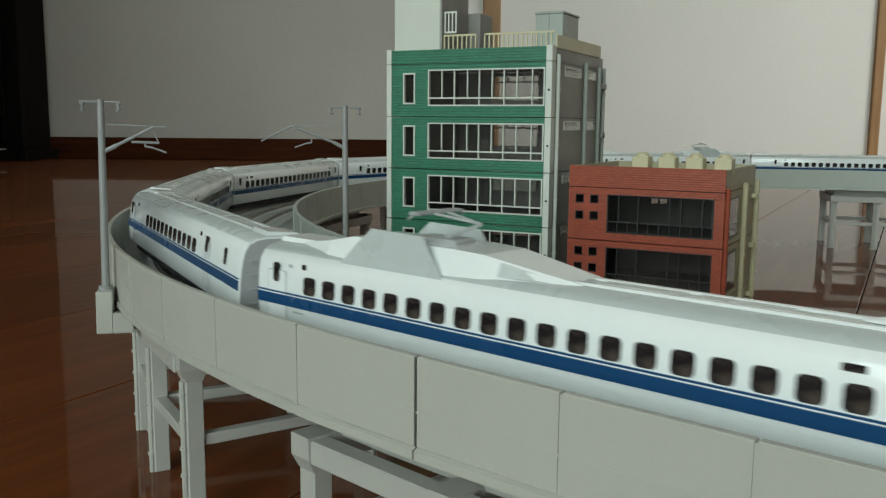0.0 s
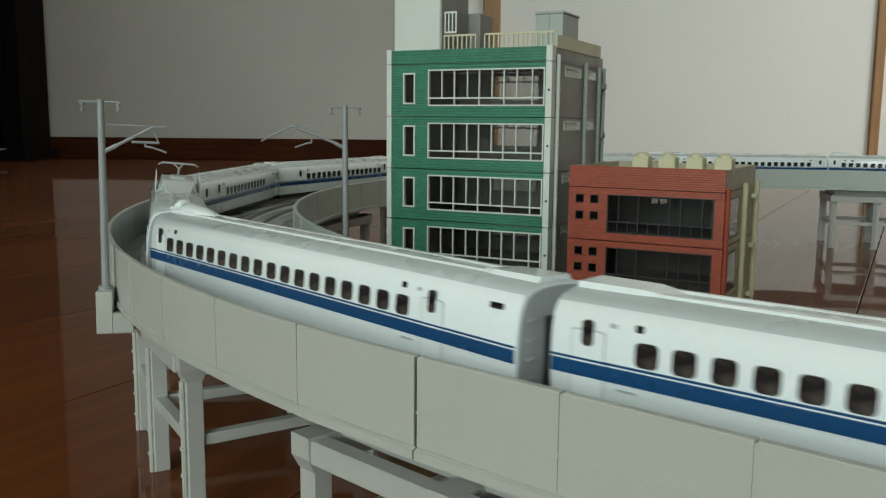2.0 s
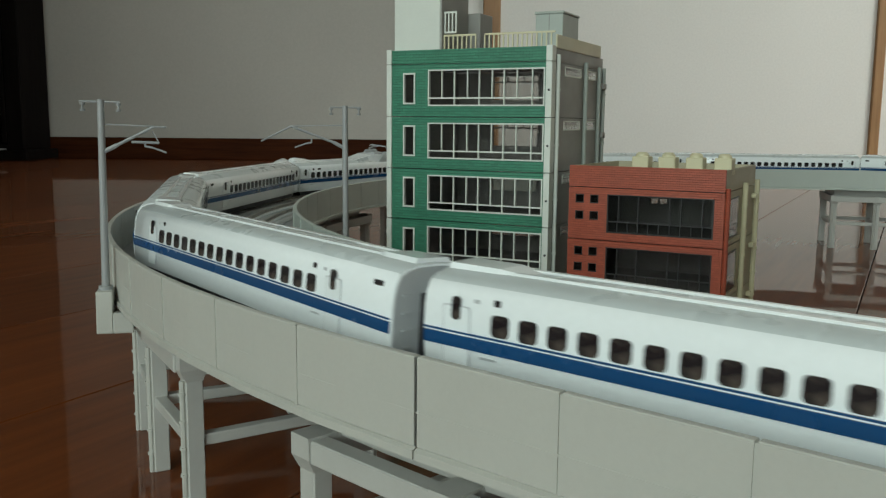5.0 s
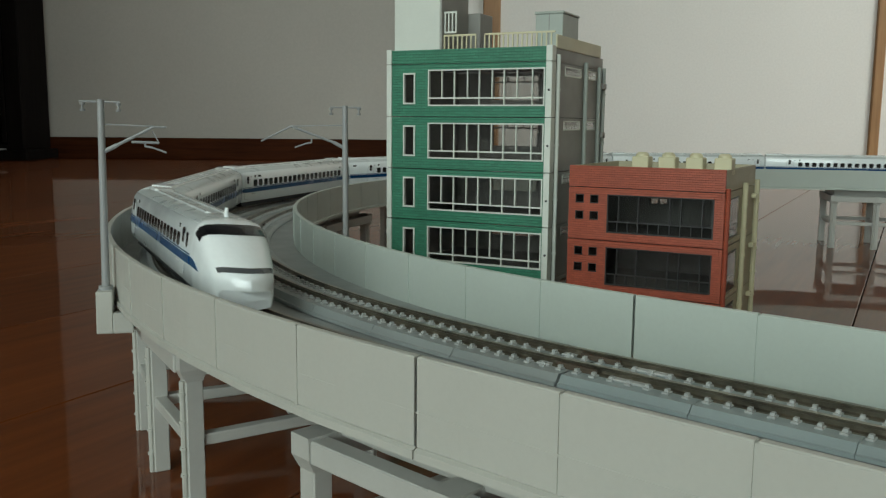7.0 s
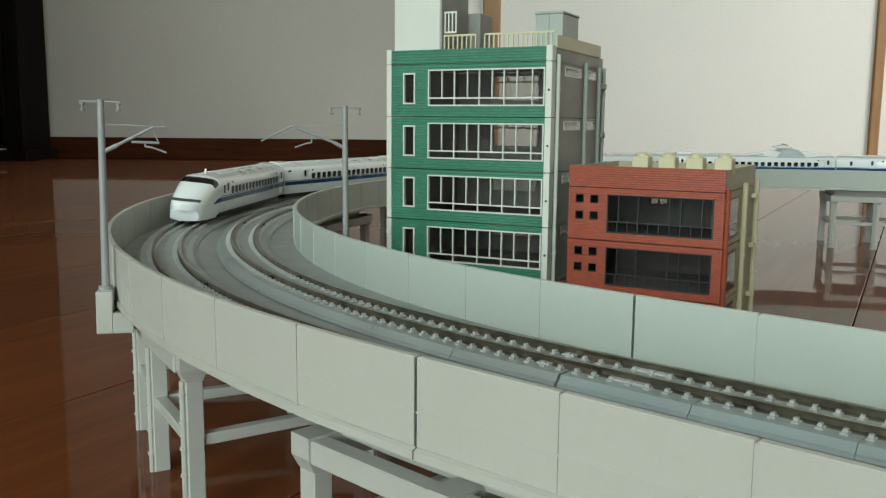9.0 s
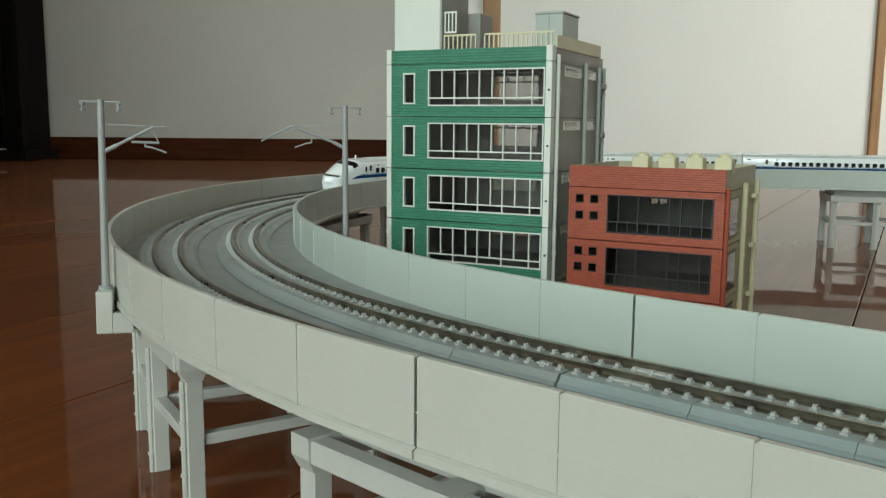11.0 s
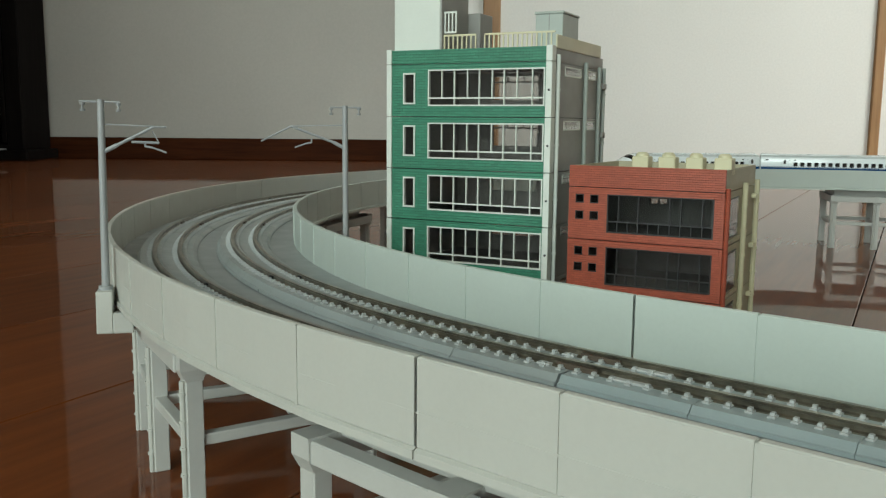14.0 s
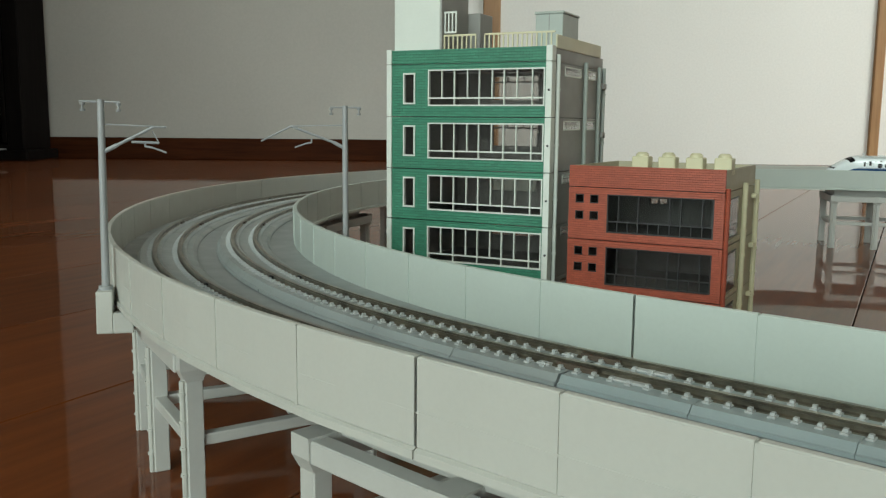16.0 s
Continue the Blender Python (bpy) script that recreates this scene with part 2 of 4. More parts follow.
def build_room():
    x0, x1, y0, y1, h = ROOM["x0"], ROOM["x1"], ROOM["y0"], ROOM["y1"], ROOM["h"]
    t = 0.1
    wall_piece("wall_north", x0 - t, x1 + t, y1, y1 + t, -0.02, h, M_PLASTER, label="off-white papered wall above a dark wooden baseboard")
    wall_piece("wall_west", x0 - t, x0, y0 - t, y1, -0.02, h, M_PLASTER, label="off-white papered wall")
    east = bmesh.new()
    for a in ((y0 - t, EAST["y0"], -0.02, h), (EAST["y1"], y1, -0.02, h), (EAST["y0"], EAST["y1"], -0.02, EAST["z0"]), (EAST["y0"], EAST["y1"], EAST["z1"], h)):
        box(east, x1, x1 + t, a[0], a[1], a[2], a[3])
    tagged(part("wall_east", east, M_PLASTER), "off-white papered wall with an added window opening", "", "", "structure")
    # Unseen stub, added to cut window light on the north wall's left part.
    wall_piece("wall_blocker_west", x0, -1.0, 0.60, 0.68, 0.0, h - 0.001, M_PLASTER, label="added papered stub wall that blocks window light")
    # Second unseen stub, added to keep the side window's light off the layout.
    wall_piece("wall_partition", 2.30, 2.38, -0.1, 1.42, 0.0, h - 0.001, M_PLASTER, label="added papered stub wall that blocks window light")
    # frame and pane of the added side opening
    win = thing("window_2", "added out-of-view side window with aluminium frame", "window", kind="structure")
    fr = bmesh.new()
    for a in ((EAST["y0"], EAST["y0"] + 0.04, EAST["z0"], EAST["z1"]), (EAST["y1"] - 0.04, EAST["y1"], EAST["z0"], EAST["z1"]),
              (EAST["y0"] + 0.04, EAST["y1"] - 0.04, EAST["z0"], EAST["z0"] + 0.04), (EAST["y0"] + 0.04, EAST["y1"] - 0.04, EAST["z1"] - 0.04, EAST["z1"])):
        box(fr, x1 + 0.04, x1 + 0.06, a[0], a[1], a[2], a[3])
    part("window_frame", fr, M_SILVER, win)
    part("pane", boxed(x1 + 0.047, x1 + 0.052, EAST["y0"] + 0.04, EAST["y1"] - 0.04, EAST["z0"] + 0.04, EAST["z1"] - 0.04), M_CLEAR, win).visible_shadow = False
    south = bmesh.new()
    for a in ((x0, WIN["x0"], -0.02, h), (WIN["x1"], x1, -0.02, h), (WIN["x0"], WIN["x1"], -0.02, WIN["z0"]), (WIN["x0"], WIN["x1"], WIN["z1"], h)):
        box(south, a[0], a[1], y0 - t, y0, a[2], a[3])
    tagged(part("wall_south", south, M_PLASTER), "off-white papered wall with a wide window opening", "", "", "structure")
    wall_piece("ceiling", x0 - t, x1 + t, y0 - t, y1 + t, h, h + 0.08, M_CEIL, label="plain white ceiling")
    tagged(part("baseboard", boxed(x0, -0.116, y1 - 0.012, y1 - 0.0005, 0.0, 0.064, 0.002), M_BASE), "dark reddish-brown wooden baseboard along the wall", "", "", "structure")
    # white panels fill the wall from the lift-tower side onwards
    for px0, px1 in ((-0.115, 0.1115), (0.1635, 1.2680), (1.3000, 2.29)):
        tagged(part("wall_panel", boxed(px0, px1, y1 - 0.010, y1 - 0.0006, 0.0005, h - 0.002), M_PANEL), "plain white wall panel between honey wooden posts", "", "", "structure")
    # honey-coloured posts set into the wall
    for px0, px1 in ((0.112, 0.163), (1.2685, 1.2995)):
        tagged(part("trim", boxed(px0, px1, y1 - 0.018, y1 - 0.001, 0.0005, h - 0.002, 0.003), M_POST), "honey-coloured wooden wall post", "", "", "structure")
    # sliding window
    win = thing("window_1", "wide sliding window with aluminium frame", "window", kind="structure")
    n = 4
    wd = (WIN["x1"] - WIN["x0"]) / n
    for i in range(n):
        xa = WIN["x0"] + i * wd
        yy = y0 - 0.06 + 0.02 * (i % 2)
        fr = bmesh.new()
        for a in ((xa, xa + 0.035, WIN["z0"], WIN["z1"]), (xa + wd - 0.035, xa + wd, WIN["z0"], WIN["z1"]),
                  (xa + 0.035, xa + wd - 0.035, WIN["z0"], WIN["z0"] + 0.06), (xa + 0.035, xa + wd - 0.035, WIN["z1"] - 0.04, WIN["z1"])):
            box(fr, a[0], a[1], yy, yy + 0.018, a[2], a[3])
        part("window_frame", fr, M_SILVER, win)
        pane = part("pane", boxed(xa + 0.035, xa + wd - 0.035, yy + 0.006, yy + 0.011, WIN["z0"] + 0.06, WIN["z1"] - 0.04), M_CLEAR, win)
        pane.visible_shadow = False
    # the land outside
    tagged(part("ground", boxed(-300, 300, -600, y0 - 0.6, -0.8, -0.5), plastic("outdoor_ground", (0.12, 0.13, 0.09), 0.9, 0.3, 5, 0.4)), "pale garden ground outside the window", "", "", "structure")


build_room()


def build_floor():
    floor = thing("floor", "glossy reddish-brown lacquered wooden floorboards", "floor", kind="structure", m=pose(0, 0, 0, 0, 0, 62.0))
    inv = floor.matrix_world.inverted()
    pitch, first = 0.138, -0.0238
    corners = [inv @ Vector((x, y, 0)) for x in (ROOM["x0"], ROOM["x1"]) for y in (ROOM["y0"], ROOM["y1"])]
    xa, xb = min(c.x for c in corners), max(c.x for c in corners)
    sides = [((ROOM["x0"], 0, 0), (-1, 0, 0)), ((ROOM["x1"], 0, 0), (1, 0, 0)), ((0, ROOM["y0"], 0), (0, -1, 0)), ((0, ROOM["y1"], 0), (0, 1, 0))]
    rng = random.Random(4)
    for k in range(-28, 29):
        # one board's middle line lies at local y; the local y axis runs against the seam offsets
        yb = -(first + k * pitch)
        xs = xa - rng.random() * 1.4
        while xs < xb:
            ln = 1.818
            bm = boxed(xs + 0.0004, xs + ln - 0.0004, yb - pitch + 0.0004, yb - 0.0004, -0.012, 0.0, 0.0004)
            for co, no in sides:
                bmesh.ops.bisect_plane(bm, geom=bm.verts[:] + bm.edges[:] + bm.faces[:], plane_co=inv @ Vector(co),
                                       plane_no=inv.to_3x3() @ Vector(no), clear_outer=True)
            if len(bm.faces) > 4:
                part("floorboard", bm, M_FLOOR, floor)
            else:
                bm.free()
            xs += ln
    tagged(part("subfloor", boxed(ROOM["x0"], ROOM["x1"], ROOM["y0"], ROOM["y1"], -0.03, -0.0125), M_BASE), "", "", "", "structure")


def build_cabinet():
    """Dark glass-fronted cabinet that stands against the far wall."""
    cab = thing("cabinet", "dark brown cabinet with a glass door and silver sill, on floor", "cabinet", m=pose(-1.177, 2.475, 0))
    part("side_panel", boxed(-0.045, 0.0, 0.0, 0.17, 0.03, 1.3, 0.003), M_CABINET, cab)
    part("side_panel", boxed(-0.90, -0.855, 0.0, 0.17, 0.03, 1.3, 0.003), M_CABINET, cab)
    part("back_panel", boxed(-0.855, -0.045, 0.155, 0.17, 0.03, 1.3), M_CABINET, cab)
    part("top", boxed(-0.905, 0.005, -0.01, 0.172, 1.3, 1.33, 0.003), M_CABINET, cab)
    part("plinth", boxed(-0.905, 0.022, -0.03, 0.172, 0.0, 0.03, 0.004), M_CABINET, cab)
    part("bottom_shelf", boxed(-0.855, -0.045, 0.0, 0.155, 0.03, 0.045), M_CABINET, cab)
    part("shelf", boxed(-0.855, -0.045, 0.03, 0.155, 0.62, 0.64), M_CABINET, cab)
    door = part("door", boxed(-0.855, -0.06, 0.004, 0.012, 0.05, 1.29), M_GLASS, cab, "dark glass door")
    part("door_frame", boxed(-0.06, -0.046, 0.0, 0.02, 0.05, 1.295, 0.002), M_CABINET, door)
    part("sill", boxed(-0.855, -0.046, -0.026, -0.002, 0.010, 0.034, 0.003), M_SILVER, door, "brushed silver sill bar")


build_cabinet()


# ---- viaduct ----
def shared_clip():
    """A rail clip: foot plate with a raised hook."""
    bm = boxed(-0.0007, 0.0007, -0.0010, 0.0010, 0, 0.0004)
    box(bm, -0.00042, 0.00042, -0.0006, 0.0004, 0.0004, 0.0010)
    me = mesh_of(bm, "rail_clip")
    me.materials.append(M_CLIP)
    return me


CLIP_MESH = shared_clip()


def viaduct_section(u0, u1, pieces, curved, near):
    kindword = "curved" if curved else "straight"
    sec = thing("viaduct_section", f"{kindword} grey plastic model viaduct section carrying two tracks", "viaduct", "sections of the model viaduct")
    n = 12 if curved else 1
    eps = (u1 - u0) * 0.0006
    us = steps(u0 + eps, u1 - eps, n)
    gap = 0.00038 / (R_OUT if curved else 1.0)
    wall_us = steps(u0 + gap, u1 - gap, n)
    zd = DECK_TOP
    # deck slab with edge beams
    part("deck", sweep(bmesh.new(), [(R_IN + 0.0004, DECK_BOTTOM), (R_IN + 0.006, DECK_BOTTOM), (R_IN + 0.0075, DECK_BOTTOM + 0.0018), (R_OUT - 0.0075, DECK_BOTTOM + 0.0018),
                                     (R_OUT - 0.006, DECK_BOTTOM), (R_OUT - 0.0004, DECK_BOTTOM), (R_OUT - 0.0019, zd), (R_IN + 0.0019, zd)], us), M_DECK, sec)
    # trackbeds with two-step shoulders
    for rt in (R_TRACK_IN, R_TRACK_OUT):
        cells = 10
        for k in range(cells):
            a, b = us[0] + (us[-1] - us[0]) * k / cells, us[0] + (us[-1] - us[0]) * (k + 1) / cells
            g = (b - a) * (0.005 if k in (0, cells - 1) else 0.0018)
            bed = track_sweep(bmesh.new(), [(rt - 0.0118, zd + 0.0002), (rt + 0.0118, zd + 0.0002), (rt + 0.0117, zd + 0.0009), (rt + 0.0112, zd + 0.0011), (rt + 0.0101, zd + 0.0026),
                                      (rt - 0.0101, zd + 0.0026), (rt - 0.0112, zd + 0.0011), (rt - 0.0117, zd + 0.0009)],
                        steps(a + g, b - g, 3 if curved else 1))
            part("trackbed_slab", bed, M_BED_CURVE if curved else M_BED, sec)
        zb = zd + 0.0026
        for side in (-1, 1):
            c = rt + side * 0.0049
            rail = track_sweep(bmesh.new(), [(c - 0.0009, zb), (c + 0.0009, zb), (c + 0.0009, zb + 0.0003), (c + 0.0003, zb + 0.0006), (c + 0.00032, zb + 0.0014), (c + 0.0006, zb + 0.0016),
                                       (c + 0.0006, zb + 0.0021), (c - 0.0006, zb + 0.0021), (c - 0.0006, zb + 0.0016), (c - 0.00032, zb + 0.0014), (c - 0.0003, zb + 0.0006), (c - 0.0009, zb + 0.0003)],
                         steps(u0, u1, n * 2 if curved else 1))
            # joiners: dark fishplates at the section's start, pale end plates beside them
            hl = 0.0030 / (rt if curved else 1.0)
            mids = [u0 + hl * 0.2] + ([u0 + radians(20.2)] if curved else [])
            for num, mid in enumerate(mids):
                half = hl if num == 0 else hl * 0.35
                fp = track_sweep(bmesh.new(), rect(c - 0.0011, c + 0.0011, zb + 0.0001, zb + 0.0013), [mid - half, mid + half])
                part("rail_joiner", fp, M_BLACK if num else M_RUST, sec, "dark rail joiner")
                if num == 0:
                    for way in (-1, 1):
                        e = mid + way * hl * 2.0
                        part("end_plate", track_sweep(bmesh.new(), rect(c - 0.0021, c + 0.0021, zb, zb + 0.0006, 0.0002), [e - hl * 0.55, e + hl * 0.55]), M_CLIP, sec)
            part("rail", rail, M_RAIL, sec, "worn nickel rail", smooth=False)
        # clips
        length = (u1 - u0) * (rt if curved else 1.0)
        count = int(length / 0.0042)
        rest = bmesh.new()
        for k in range(count):
            u = u0 + (u1 - u0) * (k + 0.5) / count
            p, q = track_at(u, rt, zb), track_at(u + (u1 - u0) * 1e-3, rt, zb)
            heading = math.atan2(q.y - p.y, q.x - p.x)
            for off in (-0.0049 - 0.0019, -0.0049 + 0.0019, 0.0049 - 0.0019, 0.0049 + 0.0019):
                m = Matrix.Translation(track_at(u, rt + off, zb)) @ Matrix.Rotation(heading, 4, 'Z')
                if near and rt == R_TRACK_IN and (k + 0.5) / count * near[1] < near[2] and (k + 0.5) / count * near[1] > near[0]:
                    part("rail_clip", CLIP_MESH, M_CLIP, sec).matrix_basis = m
                else:
                    rest.verts.ensure_lookup_table()
                    n0 = len(rest.verts)
                    rest.from_mesh(CLIP_MESH)
                    rest.verts.ensure_lookup_table()
                    for vert in rest.verts[n0:]:
                        vert.co = m @ vert.co
        tagged(part("clip_strip", rest, M_CLIP, sec), kind="stuff")
    # side walls: a core, panels proud of it, a ledge
    for wname, r0, r1, lo, hi in (("outer_wall", R_OUT - 0.0018, R_OUT, 0.0004, 0.0012), ("inner_wall", R_IN, R_IN + 0.0018, 0.0, 0.0)):
        mat = M_WALL if wname == "outer_wall" else M_WALL_IN
        core = part(wname, sweep(bmesh.new(), rect(r0 + 0.0003, r1 - 0.0003, DECK_BOTTOM + 0.0001, WALL_TOP - 0.0004), wall_us), mat, sec)
        for k in range(pieces):
            a, b = u0 + (u1 - u0) * k / pieces, u0 + (u1 - u0) * (k + 1) / pieces
            g = (b - a) * 0.010
            ga, gb = (gap if k == 0 else g), (gap if k == pieces - 1 else g)
            pz0 = DECK_BOTTOM + 0.0021
            part("wall_panel", sweep(bmesh.new(), rect(r0, r1, pz0, WALL_TOP, 0.00025), steps(a + ga, b - gb, 2 if curved else 1)), mat, core)
            # raised bead that closes the joint
            if k and wname == "outer_wall" and curved:
                part("joint_bead", sweep(bmesh.new(), rect(r1 - 0.0004, r1 + 0.0003, pz0, WALL_TOP - 0.0003), [a - g * 1.15, a + g * 1.15]), mat, core)
            elif k and curved:
                part("joint_bead", sweep(bmesh.new(), rect(r1 - 0.0004, r1 + 0.0003, DECK_TOP + 0.0001, WALL_TOP - 0.0003), [a - g * 1.15, a + g * 1.15]), mat, core)
        ledge = [(r1 - 0.0004, DECK_BOTTOM), (r1 + 0.0006, DECK_BOTTOM), (r1 + 0.0006, DECK_BOTTOM + 0.0016), (r1 - 0.0004, DECK_BOTTOM + 0.0021)] if wname == "outer_wall" else \
            [(r0 + 0.0004, DECK_BOTTOM), (r0 + 0.0004, DECK_BOTTOM + 0.0021), (r0 - 0.0006, DECK_BOTTOM + 0.0016), (r0 - 0.0006, DECK_BOTTOM)]
        part("ledge", sweep(bmesh.new(), ledge, us), mat, core)
        if wname == "outer_wall":
            part("string_line", sweep(bmesh.new(), rect(r1 - 0.0002, r1 + 0.00012, 0.0643, 0.0647), us), mat, core)
    return sec


STRAIGHT = PANEL * 10


def build_viaduct():
    for k in range(4):
        viaduct_section(k * math.pi / 4, (k + 1) * math.pi / 4, 10, True, (0, 1, 0.45) if k == 0 else None)
    for k in range(4):
        viaduct_section(-(k + 1) * STRAIGHT, -k * STRAIGHT, 10, False, (0.42, 1, 1.01) if k == 0 else None)
    for k in range(7):
        viaduct_section(math.pi + k * STRAIGHT, math.pi + (k + 1) * STRAIGHT, 10, False, None)


build_viaduct()


def leg_part(parent, u, r, width, depth, z1):
    a, b = at(u, r, 0), at(u, r + 0.01, 0)
    turn = math.atan2(b.y - a.y, b.x - a.x)
    bm = bmesh.new()
    box(bm, -depth / 2, depth / 2, -width / 2, width / 2, 0.0, z1, 0.0003)
    ob = part("leg", bm, M_PIER, parent)
    ob.matrix_basis = Matrix.Translation(a) @ Matrix.Rotation(turn, 4, 'Z')
    return ob, turn


def bar_between(name, parent, p, q, half_w, z0, z1, label=""):
    d = Vector(q) - Vector(p)
    ln = d.length
    ob = part(name, boxed(0, ln, -half_w, half_w, z0, z1, 0.0003), M_PIER, parent, label)
    ob.matrix_basis = Matrix.Translation((p[0], p[1], 0)) @ Matrix.Rotation(math.atan2(d.y, d.x), 4, 'Z')
    return ob


R_LEG_OUT, R_LEG_IN = 0.4240, 0.3687


def pier_frame(us, zc0=0.0432, zc1=0.0504, flare=0.0036, beam=0.0036):
    fr = thing("viaduct_pier", "grey plastic viaduct pier frame with braced square legs", "pier", "piers under the viaduct")
    for r, out in ((R_LEG_OUT, 1), (R_LEG_IN, -1)):
        for i, u in enumerate(us):
            leg, turn = leg_part(fr, u, r, 0.0056, 0.0050, zc0)
            a = at(u, r, 0)
            # flared cap on each leg
            cap = bmesh.new()
            w0, w1 = 0.0029, flare
            a0, a1 = (-0.0034, 0.0042) if out > 0 else (-0.0042, 0.0034)
            loft(cap, [[(-0.0025, -w0, zc0 - 0.0012), (0.0025, -w0, zc0 - 0.0012), (0.0025, w0, zc0 - 0.0012), (-0.0025, w0, zc0 - 0.0012)],
                       [(a0, -w1, zc0 + 0.0022), (a1, -w1, zc0 + 0.0022), (a1, w1, zc0 + 0.0022), (a0, w1, zc0 + 0.0022)],
                       [(a0, -w1, zc1), (a1, -w1, zc1), (a1, w1, zc1), (a0, w1, zc1)]])
            c = part("capital", cap, M_PIER, fr)
            c.matrix_basis = leg.matrix_basis.copy()
            if len(us) == 4:
                continue
            pipe = bmesh.new()
            px = 0.0031 * out
            rod(pipe, (px, 0.0012, 0.0), (px, 0.0012, zc0 - 0.001), 0.0009, n=8)
            for z in (0.006, 0.014, 0.022, 0.030, 0.038):
                rod(pipe, (px, 0.0012, z), (px, 0.0012, z + 0.0008), 0.0013, n=8)
            p = part("drainpipe", pipe, M_WALL, fr, "ringed grey drainpipe")
            p.matrix_basis = leg.matrix_basis.copy()
        for u, v in zip(us, us[1:]):
            bar_between("brace", fr, at(u, r, 0), at(v, r, 0), 0.0019, 0.0222, 0.0256)
            bar_between("cap_beam", fr, at(u, r + out * 0.0014, 0), at(v, r + out * 0.0014, 0), beam, zc0 + 0.0012, zc1 - 0.0006)
    for u in us:
        bar_between("cross_brace", fr, at(u, R_LEG_IN, 0), at(u, R_LEG_OUT, 0), 0.0019, 0.0222, 0.0256)
        bar_between("cross_cap", fr, at(u, R_LEG_IN, 0), at(u, R_LEG_OUT, 0), 0.0034, zc0 + 0.0004, zc1 - 0.0003)
    part("bearing_pad", sweep(bmesh.new(), rect(R_LEG_IN + 0.0045, R_LEG_OUT - 0.0045, zc1 - 0.0012, DECK_BOTTOM + 0.0019), steps(us[0], us[-1], 4)), M_PIER, fr, "recessed grey bearing block")
    return fr


def build_piers():
    d = radians(5.8)
    for mid in (radians(a) for a in (21.1, 66.2, 113.8, 158.4)):
        pier_frame([mid - d, mid, mid + d])
    j = radians(5.8)
    for k in range(1, 4):
        pier_frame([k * math.pi / 4 - j * 0.5, k * math.pi / 4 + j * 0.5])
    pier_frame([-0.082, -0.042, 0.0, j], 0.0398, 0.0470, 0.0034, 0.0024)
    for k in range(1, 4):
        pier_frame([-k * STRAIGHT - 0.05, -k * STRAIGHT, -k * STRAIGHT + 0.05])
    pier_frame([math.pi - j, math.pi, math.pi + 0.042, math.pi + 0.082])
    for k in range(1, 7):
        pier_frame([math.pi + k * STRAIGHT - 0.05, math.pi + k * STRAIGHT, math.pi + k * STRAIGHT + 0.05])


build_piers()


# ---- catenary masts ----
def catenary_mast(m, reach, base_z, bracket, steady):
    """Slim tapered mast with a cantilever arm along local +x."""
    mast = thing("catenary_mast", "thin grey plastic catenary mast clipped to the viaduct wall", "mast", "catenary masts", m=m)
    pole = rod(bmesh.new(), (0, 0, base_z), (0, 0, 0.121), 0.00125, 0.00105, 12)
    rod(pole, (0, 0, base_z), (0, 0, base_z + 0.0012), 0.0022, 0.0022, 12)
    part("pole", pole, M_POLE, mast, smooth=True)
    z = 0.1047
    knee = 0.0155 * reach
    strut = rod(bmesh.new(), (0, 0, z), (0.0045, 0, z + 0.0024), 0.0007, 0.0007, 8)
    rod(strut, (0.0045, 0, z + 0.0024), (knee, 0, z + 0.0083), 0.0005, 0.0005, 8)
    rod(strut, (knee, 0, z + 0.0083), (knee + 0.0038, 0, z + 0.0083) if reach < 1.2 else (knee + 0.0115, 0, z + 0.0026), 0.0004, 0.0003, 8)
    part("cantilever", strut, M_POLE, mast)
    part("tie_bar", rod(bmesh.new(), (0, 0, z + 0.0088), (knee, 0, z + 0.0084), 0.00028, 0.00028, 6), M_POLE, mast)
    reg = rod(bmesh.new(), (0.0088, 0, z + 0.0035), (0.0170, 0, z + 0.0033), 0.00045, 0.00045, 6)
    rod(reg, (0.0170, 0, z + 0.0033), (0.0150, 0, z + 0.0070), 0.00022, 0.00022, 6)
    if steady:
        part("steady_arm", reg, M_POLE, mast)
    wire = rod(bmesh.new(), (0.0128, 0, z + 0.0022), (0.0150, 0, z + 0.0018), 0.00035, 0.00035, 6)
    rod(wire, (0.0150, 0, z + 0.0018), (0.0192, 0, z + 0.0003), 0.0003, 0.0003, 6)
    rod(wire, (0.0128, 0, z + 0.0035), (0.0128, 0, z + 0.0020), 0.0003, 0.0003, 6)
    part("contact_arm", wire, M_POLE, mast)
    top = rod(bmesh.new(), (-0.0062, 0, 0.1203), (0.0056, 0, 0.1203), 0.00038, 0.00038, 6)
    part("crossarm", top, M_POLE, mast)
    for x in (-0.0053, 0.0052):
        ins = rod(bmesh.new(), (x, 0, 0.1205), (x, 0, 0.1176), 0.0003, 0.0003, 8)
        for k in range(2):
            rod(ins, (x, 0, 0.1200 - k * 0.0019), (x, 0, 0.1193 - k * 0.0019), 0.00085, 0.0007, 8)
        part("insulator", ins, M_POLE, mast)
    if bracket:
        b = box(bmesh.new(), -0.0026, 0.0024, -0.0045, 0.0045, base_z - 0.0135, base_z, 0.0003)
        part("bracket_box", b, M_WALL, mast, "pale grey mounting box")
        b = box(bmesh.new(), 0.0024, 0.0085, -0.0045, 0.0045, base_z - 0.0135, base_z - 0.0068, 0.0003)
        part("bracket_arm", b, M_WALL, mast)
    return mast


def build_masts():
    catenary_mast(pose(-0.1079, 0.2739, 0, 0, 0.9, 14), 1.0, 0.0615, True, True)
    catenary_mast(pose(-0.0380, 0.3399, 0, 0, 0, 184), 1.32, 0.050, True, False)


build_masts()


